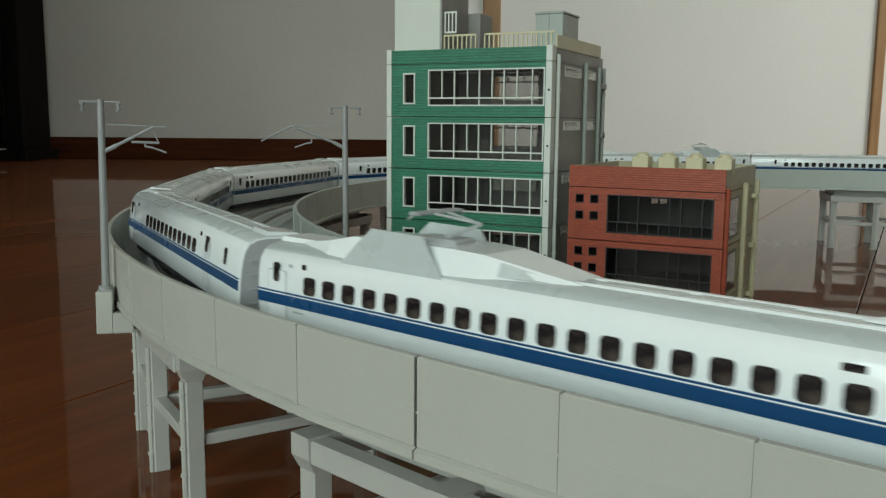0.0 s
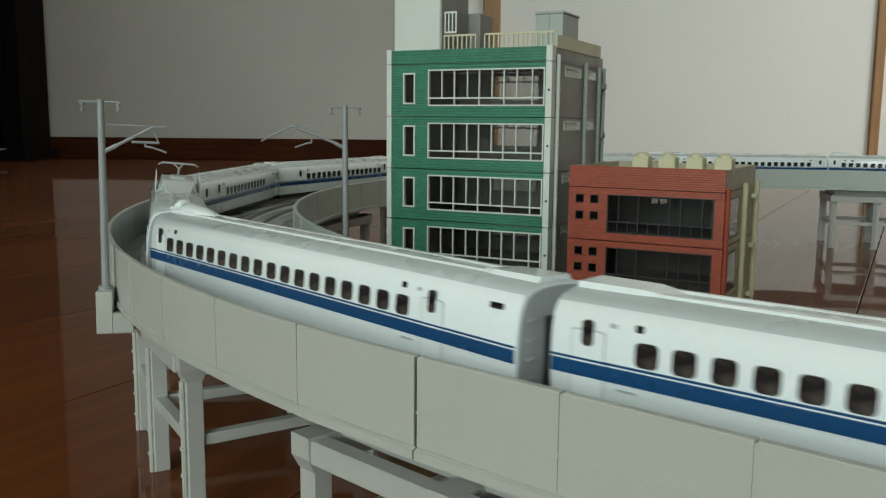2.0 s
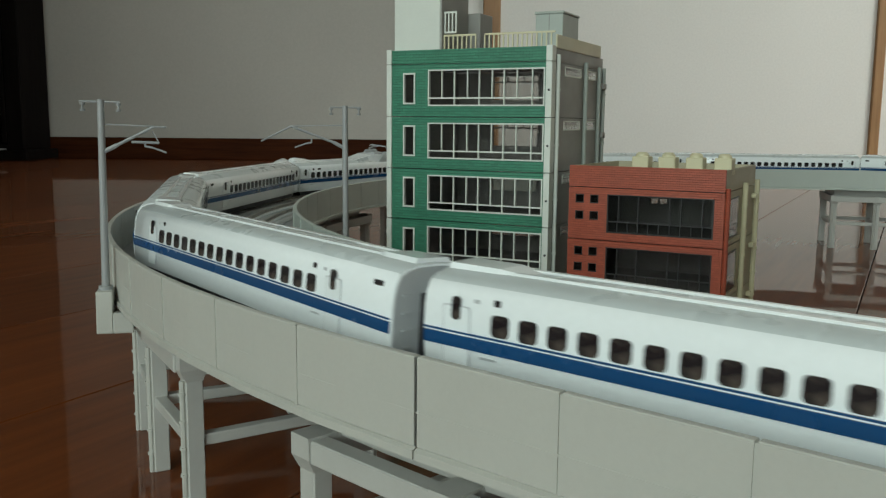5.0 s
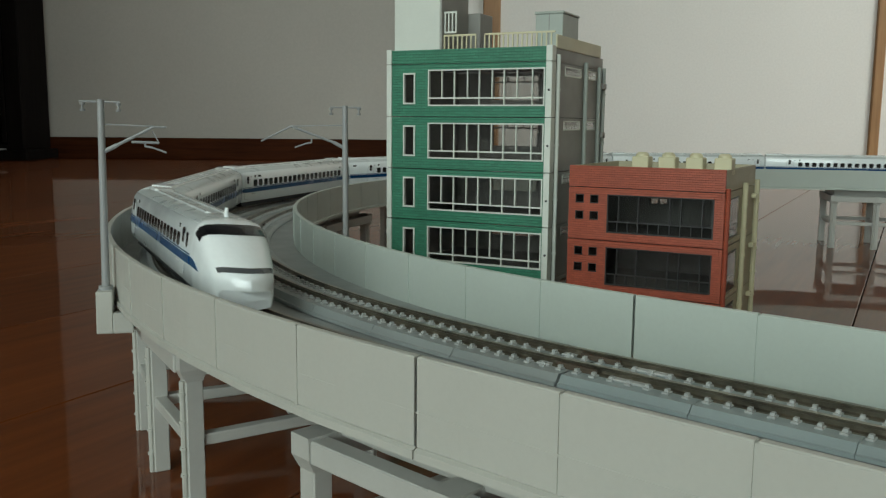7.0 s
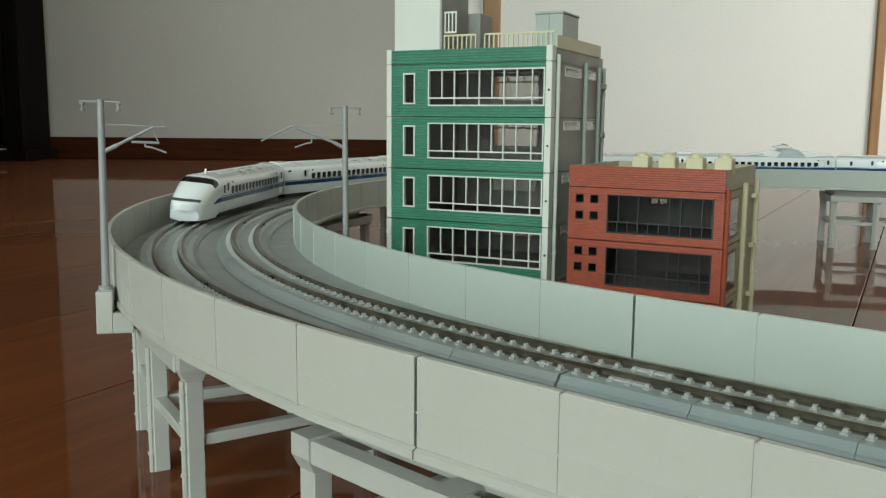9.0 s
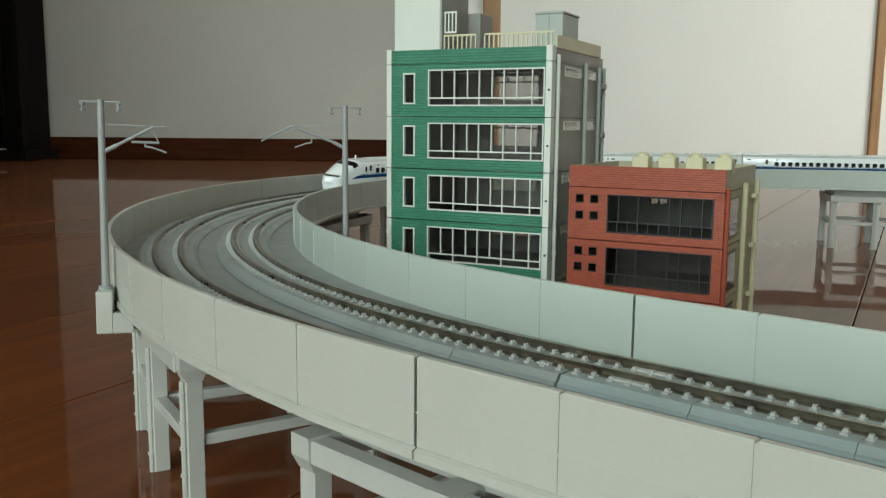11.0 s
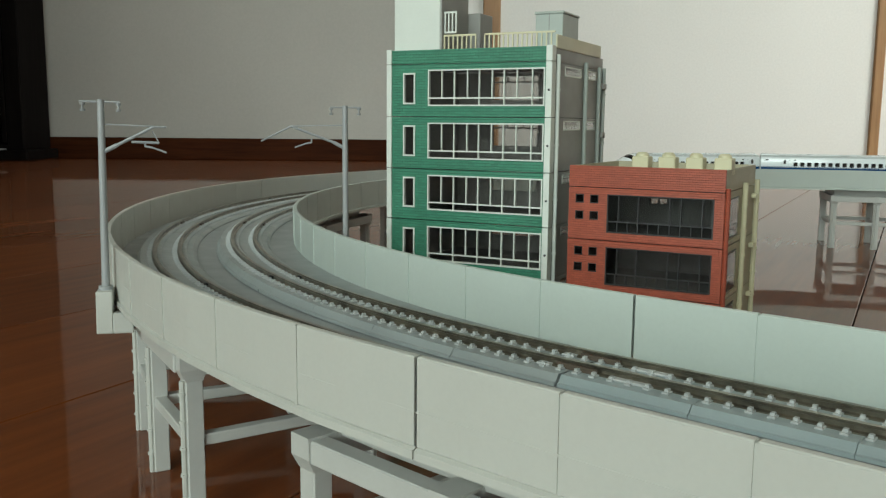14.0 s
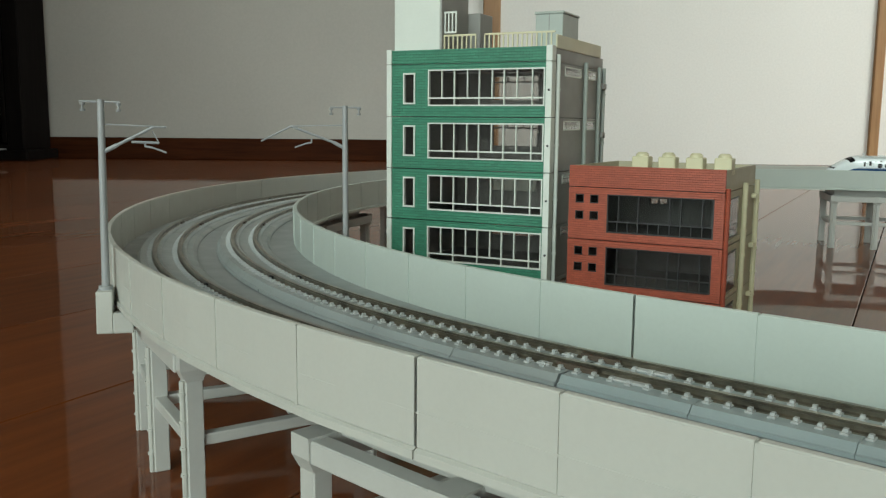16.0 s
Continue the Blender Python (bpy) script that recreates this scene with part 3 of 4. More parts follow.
# ---- buildings ----
def holed(bm, x0, x1, z0, z1, holes, y0, y1, axis="x"):
    """A wall sheet with rectangular openings that go through it; axis: the way in which it runs."""
    xs = sorted({x0, x1, *[h[0] for h in holes], *[h[1] for h in holes]})
    zs = sorted({z0, z1, *[h[2] for h in holes], *[h[3] for h in holes]})
    corner = {}

    def vert(i, k):
        if (i, k) not in corner:
            corner[i, k] = bm.verts.new((xs[i], y0, zs[k]) if axis == "x" else (y0, xs[i], zs[k]))
        return corner[i, k]
    faces = []
    for k in range(len(zs) - 1):
        for i in range(len(xs) - 1):
            cx, cz = (xs[i] + xs[i + 1]) / 2, (zs[k] + zs[k + 1]) / 2
            if not any(h[0] < cx < h[1] and h[2] < cz < h[3] for h in holes):
                faces.append(bm.faces.new((vert(i, k), vert(i + 1, k), vert(i + 1, k + 1), vert(i, k + 1))))
    back = bmesh.ops.extrude_face_region(bm, geom=faces, use_keep_orig=True)
    shift = Vector((0, y1 - y0, 0)) if axis == "x" else Vector((y1 - y0, 0, 0))
    bmesh.ops.translate(bm, verts=[g for g in back["geom"] if isinstance(g, bmesh.types.BMVert)], vec=shift)
    return bm


def window_unit(parent, x0, x1, z0, z1, y, bars, rail, low, mat, t=0.0007, glass=True, axis="x", label=""):
    """Frame with its bars and one pane, in the wall's opening. bars: full-height ones; low: those under the rail."""
    def bx(bm, a0, a1, d0, d1, b0, b1):
        return box(bm, a0, a1, d0, d1, b0, b1) if axis == "x" else box(bm, d0, d1, a0, a1, b0, b1)
    w = bmesh.new()
    for a in ((x0, x1, z1 - t, z1), (x0, x1, z0, z0 + t), (x0, x0 + t, z0 + t, z1 - t), (x1 - t, x1, z0 + t, z1 - t)):
        bx(w, a[0], a[1], y - 0.0007, y + 0.0012, a[2], a[3])
    win = part("window", w, mat, parent, label)
    for b in bars:
        part("mullion", bx(bmesh.new(), b - t * 0.42, b + t * 0.42, y - 0.0003, y + 0.0008, (rail or z0) if b not in low else z0 + t, z1 - t), mat, win)
    if rail:
        part("rail", bx(bmesh.new(), x0 + t, x1 - t, y - 0.0004, y + 0.0006, rail - t * 0.5, rail + t * 0.5), mat, win)
    for b in low:
        if b not in bars:
            part("baluster", bx(bmesh.new(), b - t * 0.35, b + t * 0.35, y - 0.0003, y + 0.0006, z0 + t, rail), mat, win)
    if glass:
        pane = part("pane", bx(bmesh.new(), x0 + t, x1 - t, y + 0.0009, y + 0.0012, z0 + t, z1 - t), M_GLASS, win)
        pane.visible_shadow = False
    return win


def office_building():
    """Six storeys, green brick front, white corner columns, grey flanks, roof tower."""
    w, l, h, n = 0.0793, 0.0735, 0.0235, 6
    b = thing("office_building", "six-storey green brick model office building with white window frames", "building", "model buildings", m=pose(0.0448, 0.3754, 0, 0, 0, -26.73))
    t = 0.0014
    small = (-0.0711, -0.0649, 0.0056, 0.0196)
    big = (-0.0583, -0.0026, 0.0048, 0.0209)
    bars = [-0.0515, -0.0453, -0.0389, -0.0332, -0.0270, -0.0214, -0.0154, -0.0084]
    slots = ((0.0170, 0.0395), (0.0495, 0.0625))
    for k in range(n):
        z = k * h
        holes = [(a[0], a[1], z + a[2], z + a[3]) for a in (small, big)]
        part("front_wall", holed(bmesh.new(), -w + 0.0022, -0.0022, z + 0.0002, z + h - 0.0002, holes, 0.0, t), M_GREEN, b, "green moulded brick wall")
        window_unit(b, holes[0][0], holes[0][1], holes[0][2], holes[0][3], 0.0002, [], None, [], M_GWHITE)
        window_unit(b, holes[1][0], holes[1][1], holes[1][2], holes[1][3], 0.0002, bars, z + 0.0083, bars[1::2], M_GWHITE, 0.00058)
        sh = [(a, c, z + 0.0180, z + 0.0222) for a, c in slots]
        part("side_wall", holed(bmesh.new(), 0.0012, l, z + 0.0002, z + h - 0.0002, sh, -t, 0.0, "y"), M_GGREY, b, "grey side wall")
        for s in sh:
            nb = 6 if s[1] - s[0] > 0.02 else 3
            window_unit(b, s[0], s[1], s[2], s[3], -0.0008, [], s[2] + 0.0021, steps(s[0], s[1], nb)[1:-1], M_GWHITE if k > 2 else M_GGREY, 0.0005, axis="y")
        part("side_wall", boxed(-w, -w + t, 0.0012, l, z + 0.0002, z + h - 0.0002), M_GGREY, b)
        bh = [(-0.0585, -0.0320, z + 0.0085, z + 0.0222)]
        part("back_wall", holed(bmesh.new(), -w + t, -t, z + 0.0002, z + h - 0.0002, bh, l - t, l), M_GGREY, b)
        window_unit(b, *bh[0], l - 0.0012, steps(bh[0][0], bh[0][1], 3)[1:-1], z + 0.0185, [], M_GGREY, 0.0008)
        # upper slabs are coloured dark for the shade indoors
        part("floor_slab", boxed(-w + t, -t, t, l - t, z, z + 0.0012), M_GWHITE if k == 0 else M_SHADE, b)
        # storey bands of the corner columns
        for x0, x1 in ((-w - 0.0004, -w + 0.0022), (-0.0022, 0.0006)):
            part("corner_column", boxed(x0, x1, -0.0007, 0.0042, z + 0.00015, z + h - 0.00015, 0.00015), M_GWHITE, b, "white corner column")
        part("knob", rod(bmesh.new(), (-0.0006, -0.0011, z + 0.0115), (-0.0006, -0.0006, z + 0.0115), 0.0005, 0.0005, 8), M_FRAME_K, b)
    zt = n * h
    par = bmesh.new()
    box(par, -w + 0.0022, -0.0022, 0.0, t, zt + 0.0002, zt + 0.0062)
    part("front_parapet", par, M_GREEN, b, "green moulded brick parapet")
    for x0, x1 in ((-w - 0.0004, -w + 0.0022), (-0.0022, 0.0006)):
        part("corner_column", boxed(x0, x1, -0.0007, 0.0042, zt, zt + 0.0066, 0.0002), M_GWHITE, b)
    part("side_parapet", boxed(-t, 0, 0.0042, l, zt, zt + 0.0056), M_GGREY, b)
    part("side_parapet", boxed(-w, -w + t, 0.0042, l, zt, zt + 0.0056), M_GGREY, b)
    part("back_parapet", boxed(-w + t, -t, l - t, l, zt, zt + 0.0056), M_GGREY, b)
    part("roof", boxed(-w + t, -t, t, l - t, zt, zt + 0.0012), M_GGREY, b)
    # drainpipes on the flank
    for y, r, top in ((0.0062, 0.0009, zt + 0.003), (0.0445, 0.0010, zt + 0.002), (0.0655, 0.0010, zt + 0.001), (0.0727, 0.0010, zt + 0.001)):
        p = rod(bmesh.new(), (0.0010, y, 0), (0.0010, y, top), r, r, 8)
        for k in range(n):
            rod(p, (0.0010, y, k * h + 0.0113), (0.0010, y, k * h + 0.0121), r * 1.35, r * 1.35, 8)
        part("drainpipe", p, M_GWHITE if y < 0.01 else M_HVAC, b, "", True)
    for k in range(n):
        part("pipe_bracket", boxed(0.0004, 0.0030, 0.0668, 0.0715, k * h + 0.0142, k * h + 0.0170, 0.0003), M_GGREY, b)
    # roof: railing, tower, plant, cream coping
    zr = zt + 0.0062
    rail = bmesh.new()
    for xa, xb in ((-0.0525, -0.0368), (-0.0325, 0.0)):
        box(rail, xa, xb, 0.0035, 0.0042, zr + 0.0058, zr + 0.0066)
    part("roof_railing", rail, M_CREAM, b, "cream roof railing")
    for i in range(24):
        x = -0.0523 + 0.0022 * i
        if -0.0366 < x < -0.0328:
            continue
        part("railing_post", boxed(x - 0.0003, x + 0.0003, 0.0036, 0.0041, zt + 0.001, zr + 0.0058), M_CREAM, b)
    part("cream_coping", boxed(-0.0006, 0.0002, 0.006, 0.0690, zt + 0.0057, zt + 0.0115, 0.0002), M_CREAM, b, "cream coping along the roof edge")
    tower = part("roof_tower", boxed(-0.0772, -0.0538, 0.0022, 0.0300, zt + 0.0012, zt + 0.052, 0.0003), M_GWHITE, b, "white lift tower on the roof")
    part("tower_flank", boxed(-0.0538, -0.0530, 0.0025, 0.0300, zt + 0.0012, zt + 0.052), M_GGREY, tower)
    part("tower_flank", boxed(-0.0538, -0.0470, 0.0305, 0.045, zt + 0.0012, zt + 0.0250, 0.0003), M_GGREY, tower)
    part("tower_rail", boxed(-0.0528, -0.0468, 0.0045, 0.0052, zt + 0.0135, zt + 0.0143), M_GWHITE, tower)
    part("tower_rail", boxed(-0.0528, -0.0468, 0.0045, 0.0052, zt + 0.0222, zt + 0.0230), M_GWHITE, tower)
    for i in range(4):
        x = -0.0527 + 0.0018 * i
        part("tower_rail_post", boxed(x, x + 0.0006, 0.0045, 0.0052, zt + 0.0143, zt + 0.0222), M_GWHITE, tower)
    hv = part("plant_box", boxed(-0.0248, -0.0112, 0.045, 0.068, zt + 0.0012, zt + 0.0250, 0.0003), M_HVAC, b, "pale green roof plant box")
    part("lid", boxed(-0.0253, -0.0107, 0.0446, 0.0684, zt + 0.0250, zt + 0.0262, 0.0003), M_HVAC, hv)
    part("seam", boxed(-0.0182, -0.0178, 0.0449, 0.0451, zt + 0.0012, zt + 0.0250), M_GGREY, hv)
    return b


office_building()


def shop_building():
    """Four storeys, red brick front, black frames, tan flank, cream roof vents."""
    w, l, h, n = 0.0633, 0.0615, 0.0217, 4
    b = thing("shop_building", "red brick model building with black-framed windows and tan flank", "building", "model buildings", m=pose(0.1076, 0.3349, 0, 0, 0, -29.21))
    t = 0.0014
    zb = 0.0024
    part("base_plate", boxed(-w - 0.001, 0.001, -0.001, l + 0.001, 0, zb), M_TAN, b)
    sq = [(-0.0603, -0.0567, 0.0151, 0.0187), (-0.0540, -0.0504, 0.0151, 0.0187), (-0.0603, -0.0567, 0.0083, 0.0119), (-0.0540, -0.0504, 0.0083, 0.0119)]
    big = (-0.0466, -0.0038, 0.0034, 0.0192)
    for k in range(n):
        z = zb + k * h
        holes = [(a[0], a[1], z + a[2], z + a[3]) for a in sq + [big]]
        part("front_wall", holed(bmesh.new(), -w, 0.0, z + 0.0002, z + h - 0.0002, holes, 0.0, t), M_RED, b, "red moulded brick wall")
        part("band", boxed(-w, -0.0012, -0.0004, 0.0001, z + h - 0.0026, z + h - 0.0006, 0.0001), M_RED, b)
        for a in holes[:4]:
            window_unit(b, *a, 0.0006, [], None, [], M_FRAME_K, 0.0003)
        x0, x1, z0, z1 = holes[4]
        window_unit(b, x0, x1, z0, z1, 0.0004, [x0 + (x1 - x0) * f for f in (0.11, 0.30, 0.595, 0.70, 0.895)], z0 + 0.0046,
                    [x0 + (x1 - x0) * i / 10 for i in range(1, 10)], M_FRAME_K, 0.0005)
        # front reveal lip
        part("lip", boxed(x0 - 0.0012, x1 + 0.0012, -0.0003, 0.0, z1 + 0.0003, z1 + 0.0012), M_RED, b)
        sh = [(0.0085, 0.0262, z + 0.0032, z + 0.0190)]
        part("side_wall", holed(bmesh.new(), t, l, z + 0.0002, z + h - 0.0002, sh, -t, 0.0, "y"), M_TAN, b, "tan side wall")
        window_unit(b, *sh[0], -0.0008, steps(sh[0][0], sh[0][1], 3)[1:-1], z + 0.0080, [], M_FRAME_K, 0.0006, axis="y")
        part("sill_band", boxed(0.0, 0.0008, 0.0060, 0.0290, z + 0.0012, z + 0.0026), M_TAN, b)
        part("side_wall", boxed(-w, -w + t, t, l, z + 0.0002, z + h - 0.0002), M_TAN, b)
        bh = [(-0.0465, -0.0374, z + 0.0104, z + 0.0140)]
        part("back_wall", holed(bmesh.new(), -w + t, -t, z + 0.0002, z + h - 0.0002, bh, l - t, l), M_TAN, b)
        window_unit(b, *bh[0], l - 0.0012, [-0.0420], None, [], M_FRAME_K, 0.0006)
        # dark sheets added behind the walls, and a dark slab, as indoor shade
        part("shade_lining", holed(bmesh.new(), -w + t, -t, z + 0.0012, z + h - 0.0003, bh, l - t - 0.0006, l - t - 0.0001), M_SHADE, b)
        part("shade_lining", holed(bmesh.new(), t + 0.0002, l - t - 0.0008, z + 0.0012, z + h - 0.0003, sh, -t - 0.0006, -t - 0.0001, "y"), M_SHADE, b)
        part("shade_lining", boxed(-w + t + 0.0001, -w + t + 0.0006, t + 0.0002, l - t - 0.0008, z + 0.0012, z + h - 0.0003), M_SHADE, b)
        part("floor_slab", boxed(-w + t, -t, t, l - t, z, z + 0.0011), M_SHADE, b)
        for y in (0.0420, ):
            part("pipe_bracket", boxed(0.0001, 0.0022, 0.0540, 0.0575, z + 0.0160, z + 0.0182, 0.0003), M_CREAM, b)
    zt = zb + n * h
    part("front_parapet", boxed(-w, 0.0, 0.0, t, zt + 0.0002, zt + 0.0088), M_RED, b, "red moulded brick parapet")
    part("side_parapet", boxed(-t, 0.0, t, l, zt + 0.0002, zt + 0.0086), M_TAN, b)
    part("side_parapet", boxed(-w, -w + t, t, l, zt + 0.0002, zt + 0.0086), M_TAN, b)
    part("back_parapet", boxed(-w + t, -t, l - t, l, zt + 0.0002, zt + 0.0086), M_TAN, b)
    part("roof", boxed(-w + t, -t, t, l - t, zt + 0.0045, zt + 0.006), M_TAN, b)
    part("corner_pipe", rod(bmesh.new(), (0.0007, 0.0022, 0), (0.0007, 0.0022, zt + 0.0015), 0.0010, 0.0010, 8), M_RED, b, "", True)
    for y in (0.0343, 0.0612):
        p = rod(bmesh.new(), (0.0012, y, 0), (0.0012, y, zt + 0.0022), 0.0011, 0.0011, 8)
        for k in range(8):
            rod(p, (0.0012, y, 0.008 + k * 0.0105), (0.0012, y, 0.009 + k * 0.0105), 0.0014, 0.0014, 8)
        part("drainpipe", p, M_CREAM, b, "cream drainpipe", True)
    for x in (-0.0366, -0.0257, -0.0146, -0.0034):
        v = part("roof_vent", boxed(x - 0.0034, x + 0.0034, 0.0095, 0.0165, zt + 0.006, zt + 0.0128, 0.0004), M_CREAM, b, "cream roof vent")
        cap = rod(bmesh.new(), (x, 0.0130, zt + 0.0128), (x, 0.0130, zt + 0.0137), 0.0027, 0.0026, 16)
        rod(cap, (x, 0.0130, zt + 0.0137), (x, 0.0130, zt + 0.0145), 0.0026, 0.0017, 16)
        part("cap", cap, M_CREAM, v, "", True)
    return b


shop_building()


# ---- train ----
def taller(points):
    """Raises the roof of a section above the window line."""
    return [(y, z if z < 0.0147 else 0.0147 + (z - 0.0147) * 1.17) for y, z in points]


HALF = taller([(0.0, 0.0034), (0.0101, 0.0034), (0.0105, 0.0052), (0.0107, 0.0085), (0.01075, 0.0112), (0.01065, 0.0140), (0.0104, 0.0167), (0.0099, 0.0187), (0.0089, 0.0203), (0.0071, 0.0212), (0.0043, 0.0217), (0.0, 0.0219)])
SQUARE = taller([(0.0, 0.0034), (0.0098, 0.0034), (0.0104, 0.0052), (0.0107, 0.0085), (0.01075, 0.0112), (0.01065, 0.0140), (0.0105, 0.0170), (0.0102, 0.0193), (0.0095, 0.0207), (0.0082, 0.0214), (0.0050, 0.0218), (0.0, 0.0219)])
Z_LOW, Z_TOP = 0.0034, 0.02312
RISE = Z_TOP - 0.0219
LEN = 0.1546


def side_y(z):
    for (y0, z0), (y1, z1) in zip(HALF[1:], HALF[2:]):
        if z0 <= z <= z1:
            return y0 + (y1 - y0) * (z - z0) / (z1 - z0)
    return 0.0101


def ring(x, w=1.0, top=Z_TOP, square=0.0):
    low = Z_LOW - 0.0022 * square
    k = (top - low) / (Z_TOP - Z_LOW)
    pts = [((ya + (yb - ya) * square) * w, low + (za + (zb - za) * square - Z_LOW) * k) for (ya, za), (yb, zb) in zip(HALF, SQUARE)]
    swell = 0.0065 * min(1.0, square / 0.8)
    out = []
    for y, z in pts + [(-y, z) for y, z in pts[-2:0:-1]]:
        out.append((x - swell * (1 - (y / (0.01075 * w)) ** 2), y, z))
    return out


def nose(k):
    """Section of the nose at k from 0 (full body) to 1 (tip): x, width factor, top, squareness."""
    tops = [(0, Z_TOP), (3, 0.0230), (6, 0.0225), (9, 0.0216), (13.3, 0.0198), (18, 0.0170), (22.7, 0.0141), (25.5, 0.0123), (27.4, 0.0111), (28.4, 0.0101), (29.1, 0.0086), (29.5, 0.0064)]
    wids = [(0, 1.0), (10, 0.985), (18, 0.93), (22.7, 0.87), (26, 0.82), (28, 0.77), (29, 0.73), (29.5, 0.68)]
    d = 23.0 * k
    mid = d + 6.5 * min(1.0, k / 0.12)
    return (-0.0460 - d / 1000, float(np.interp(mid, *zip(*wids))), float(np.interp(mid, *zip(*tops))), min(1.0, k / 0.15))


def nose_patch(k0, k1, frac, lift, n=8):
    """A skin over the upper part of the nose between two sections."""
    bm = bmesh.new()
    rows = []
    for i in range(n + 1):
        full = ring(*nose(k0 + (k1 - k0) * i / n))
        pts = full[frac:len(full) - frac + 1]
        rows.append([bm.verts.new((p[0] - lift, p[1] * (1 + lift * 25), p[2] + lift * 0.7)) for p in pts])
    for a, b in zip(rows, rows[1:]):
        for i in range(len(a) - 1):
            bm.faces.new((a[i], a[i + 1], b[i + 1], b[i]))
    bmesh.ops.solidify(bm, geom=bm.faces[:], thickness=0.00012)
    return bm


def stripe(x0, x1, z0, z1, sgn, lift=0.00030):
    bm = bmesh.new()
    zs = [z0, (z0 + z1) / 2, z1]
    loft(bm, [[(x, sgn * (side_y(z) + lift), z) for z in zs] + [(x, sgn * (side_y(z) - 0.0002), z) for z in zs[::-1]] for x in (x0, x1)])
    return bm


def rounded_plate(w, h, r, t, lean=0.0):
    """Rounded rectangle in the x-z plane, t thick, facing +y."""
    pts = []
    for cx, cz, a0 in ((w / 2 - r, h / 2 - r, 0), (-w / 2 + r, h / 2 - r, 90), (-w / 2 + r, -h / 2 + r, 180), (w / 2 - r, -h / 2 + r, 270)):
        for i in range(4):
            a = radians(a0 + i * 30)
            pts.append((cx + r * math.cos(a), cz + r * math.sin(a)))
    return loft(bmesh.new(), [[(x, -lean * z, z) for x, z in pts], [(x, t - lean * z, z) for x, z in pts]])


def plate_mesh(name, w, h, r, t, mat, lean):
    me = mesh_of(rounded_plate(w, h, r, t, lean), name)
    me.materials.append(mat)
    return me


WINDOW_MESH = plate_mesh("window", 0.0040, 0.0040, 0.0009, 0.00022, M_TGLASS, 0.055)
DOOR_MESH = plate_mesh("door", 0.0062, 0.0118, 0.0006, 0.00012, M_WHITE, 0.02)
DOOR_LINE_MESH = plate_mesh("door_outline", 0.0066, 0.0122, 0.0006, 0.00006, M_LINE, 0.02)
DOOR_WIN_MESH = plate_mesh("door_window", 0.0021, 0.0044, 0.0008, 0.0003, M_TGLASS, 0.05)
BAR_MESH = plate_mesh("marking_bar", 0.0036, 0.0004, 0.0001, 0.0002, M_LINE, 0.02)
PLATE_MESH = plate_mesh("sign_plate", 0.0014, 0.0012, 0.0002, 0.0002, M_TGLASS, 0.05)
PALE_PLATE_MESH = plate_mesh("sign_plate", 0.0014, 0.0012, 0.0002, 0.00015, M_LINE, 0.05)
WINDOW_PITCH = 0.00641


def on_side(name, mesh, x, z, sgn, parent, label=""):
    ob = part(name, mesh, None, parent, label)
    ob.matrix_basis = Matrix.Translation((x, sgn * side_y(z), z)) @ (Matrix.Identity(4) if sgn > 0 else Matrix.Rotation(math.pi, 4, 'Z'))
    return ob


def roof_paint(me, x_lo):
    me.materials.append(M_ROOF)
    for p in me.polygons:
        if p.center.z > 0.0214 and p.normal.z > 0.6 and p.center.x > x_lo:
            p.material_index = 1


ROOF_PARTS = {"roof_duct", "roof_fairing", "cable_head", "roof_panel", "pantograph_base", "pantograph_shield", "base_panel", "pantograph"}


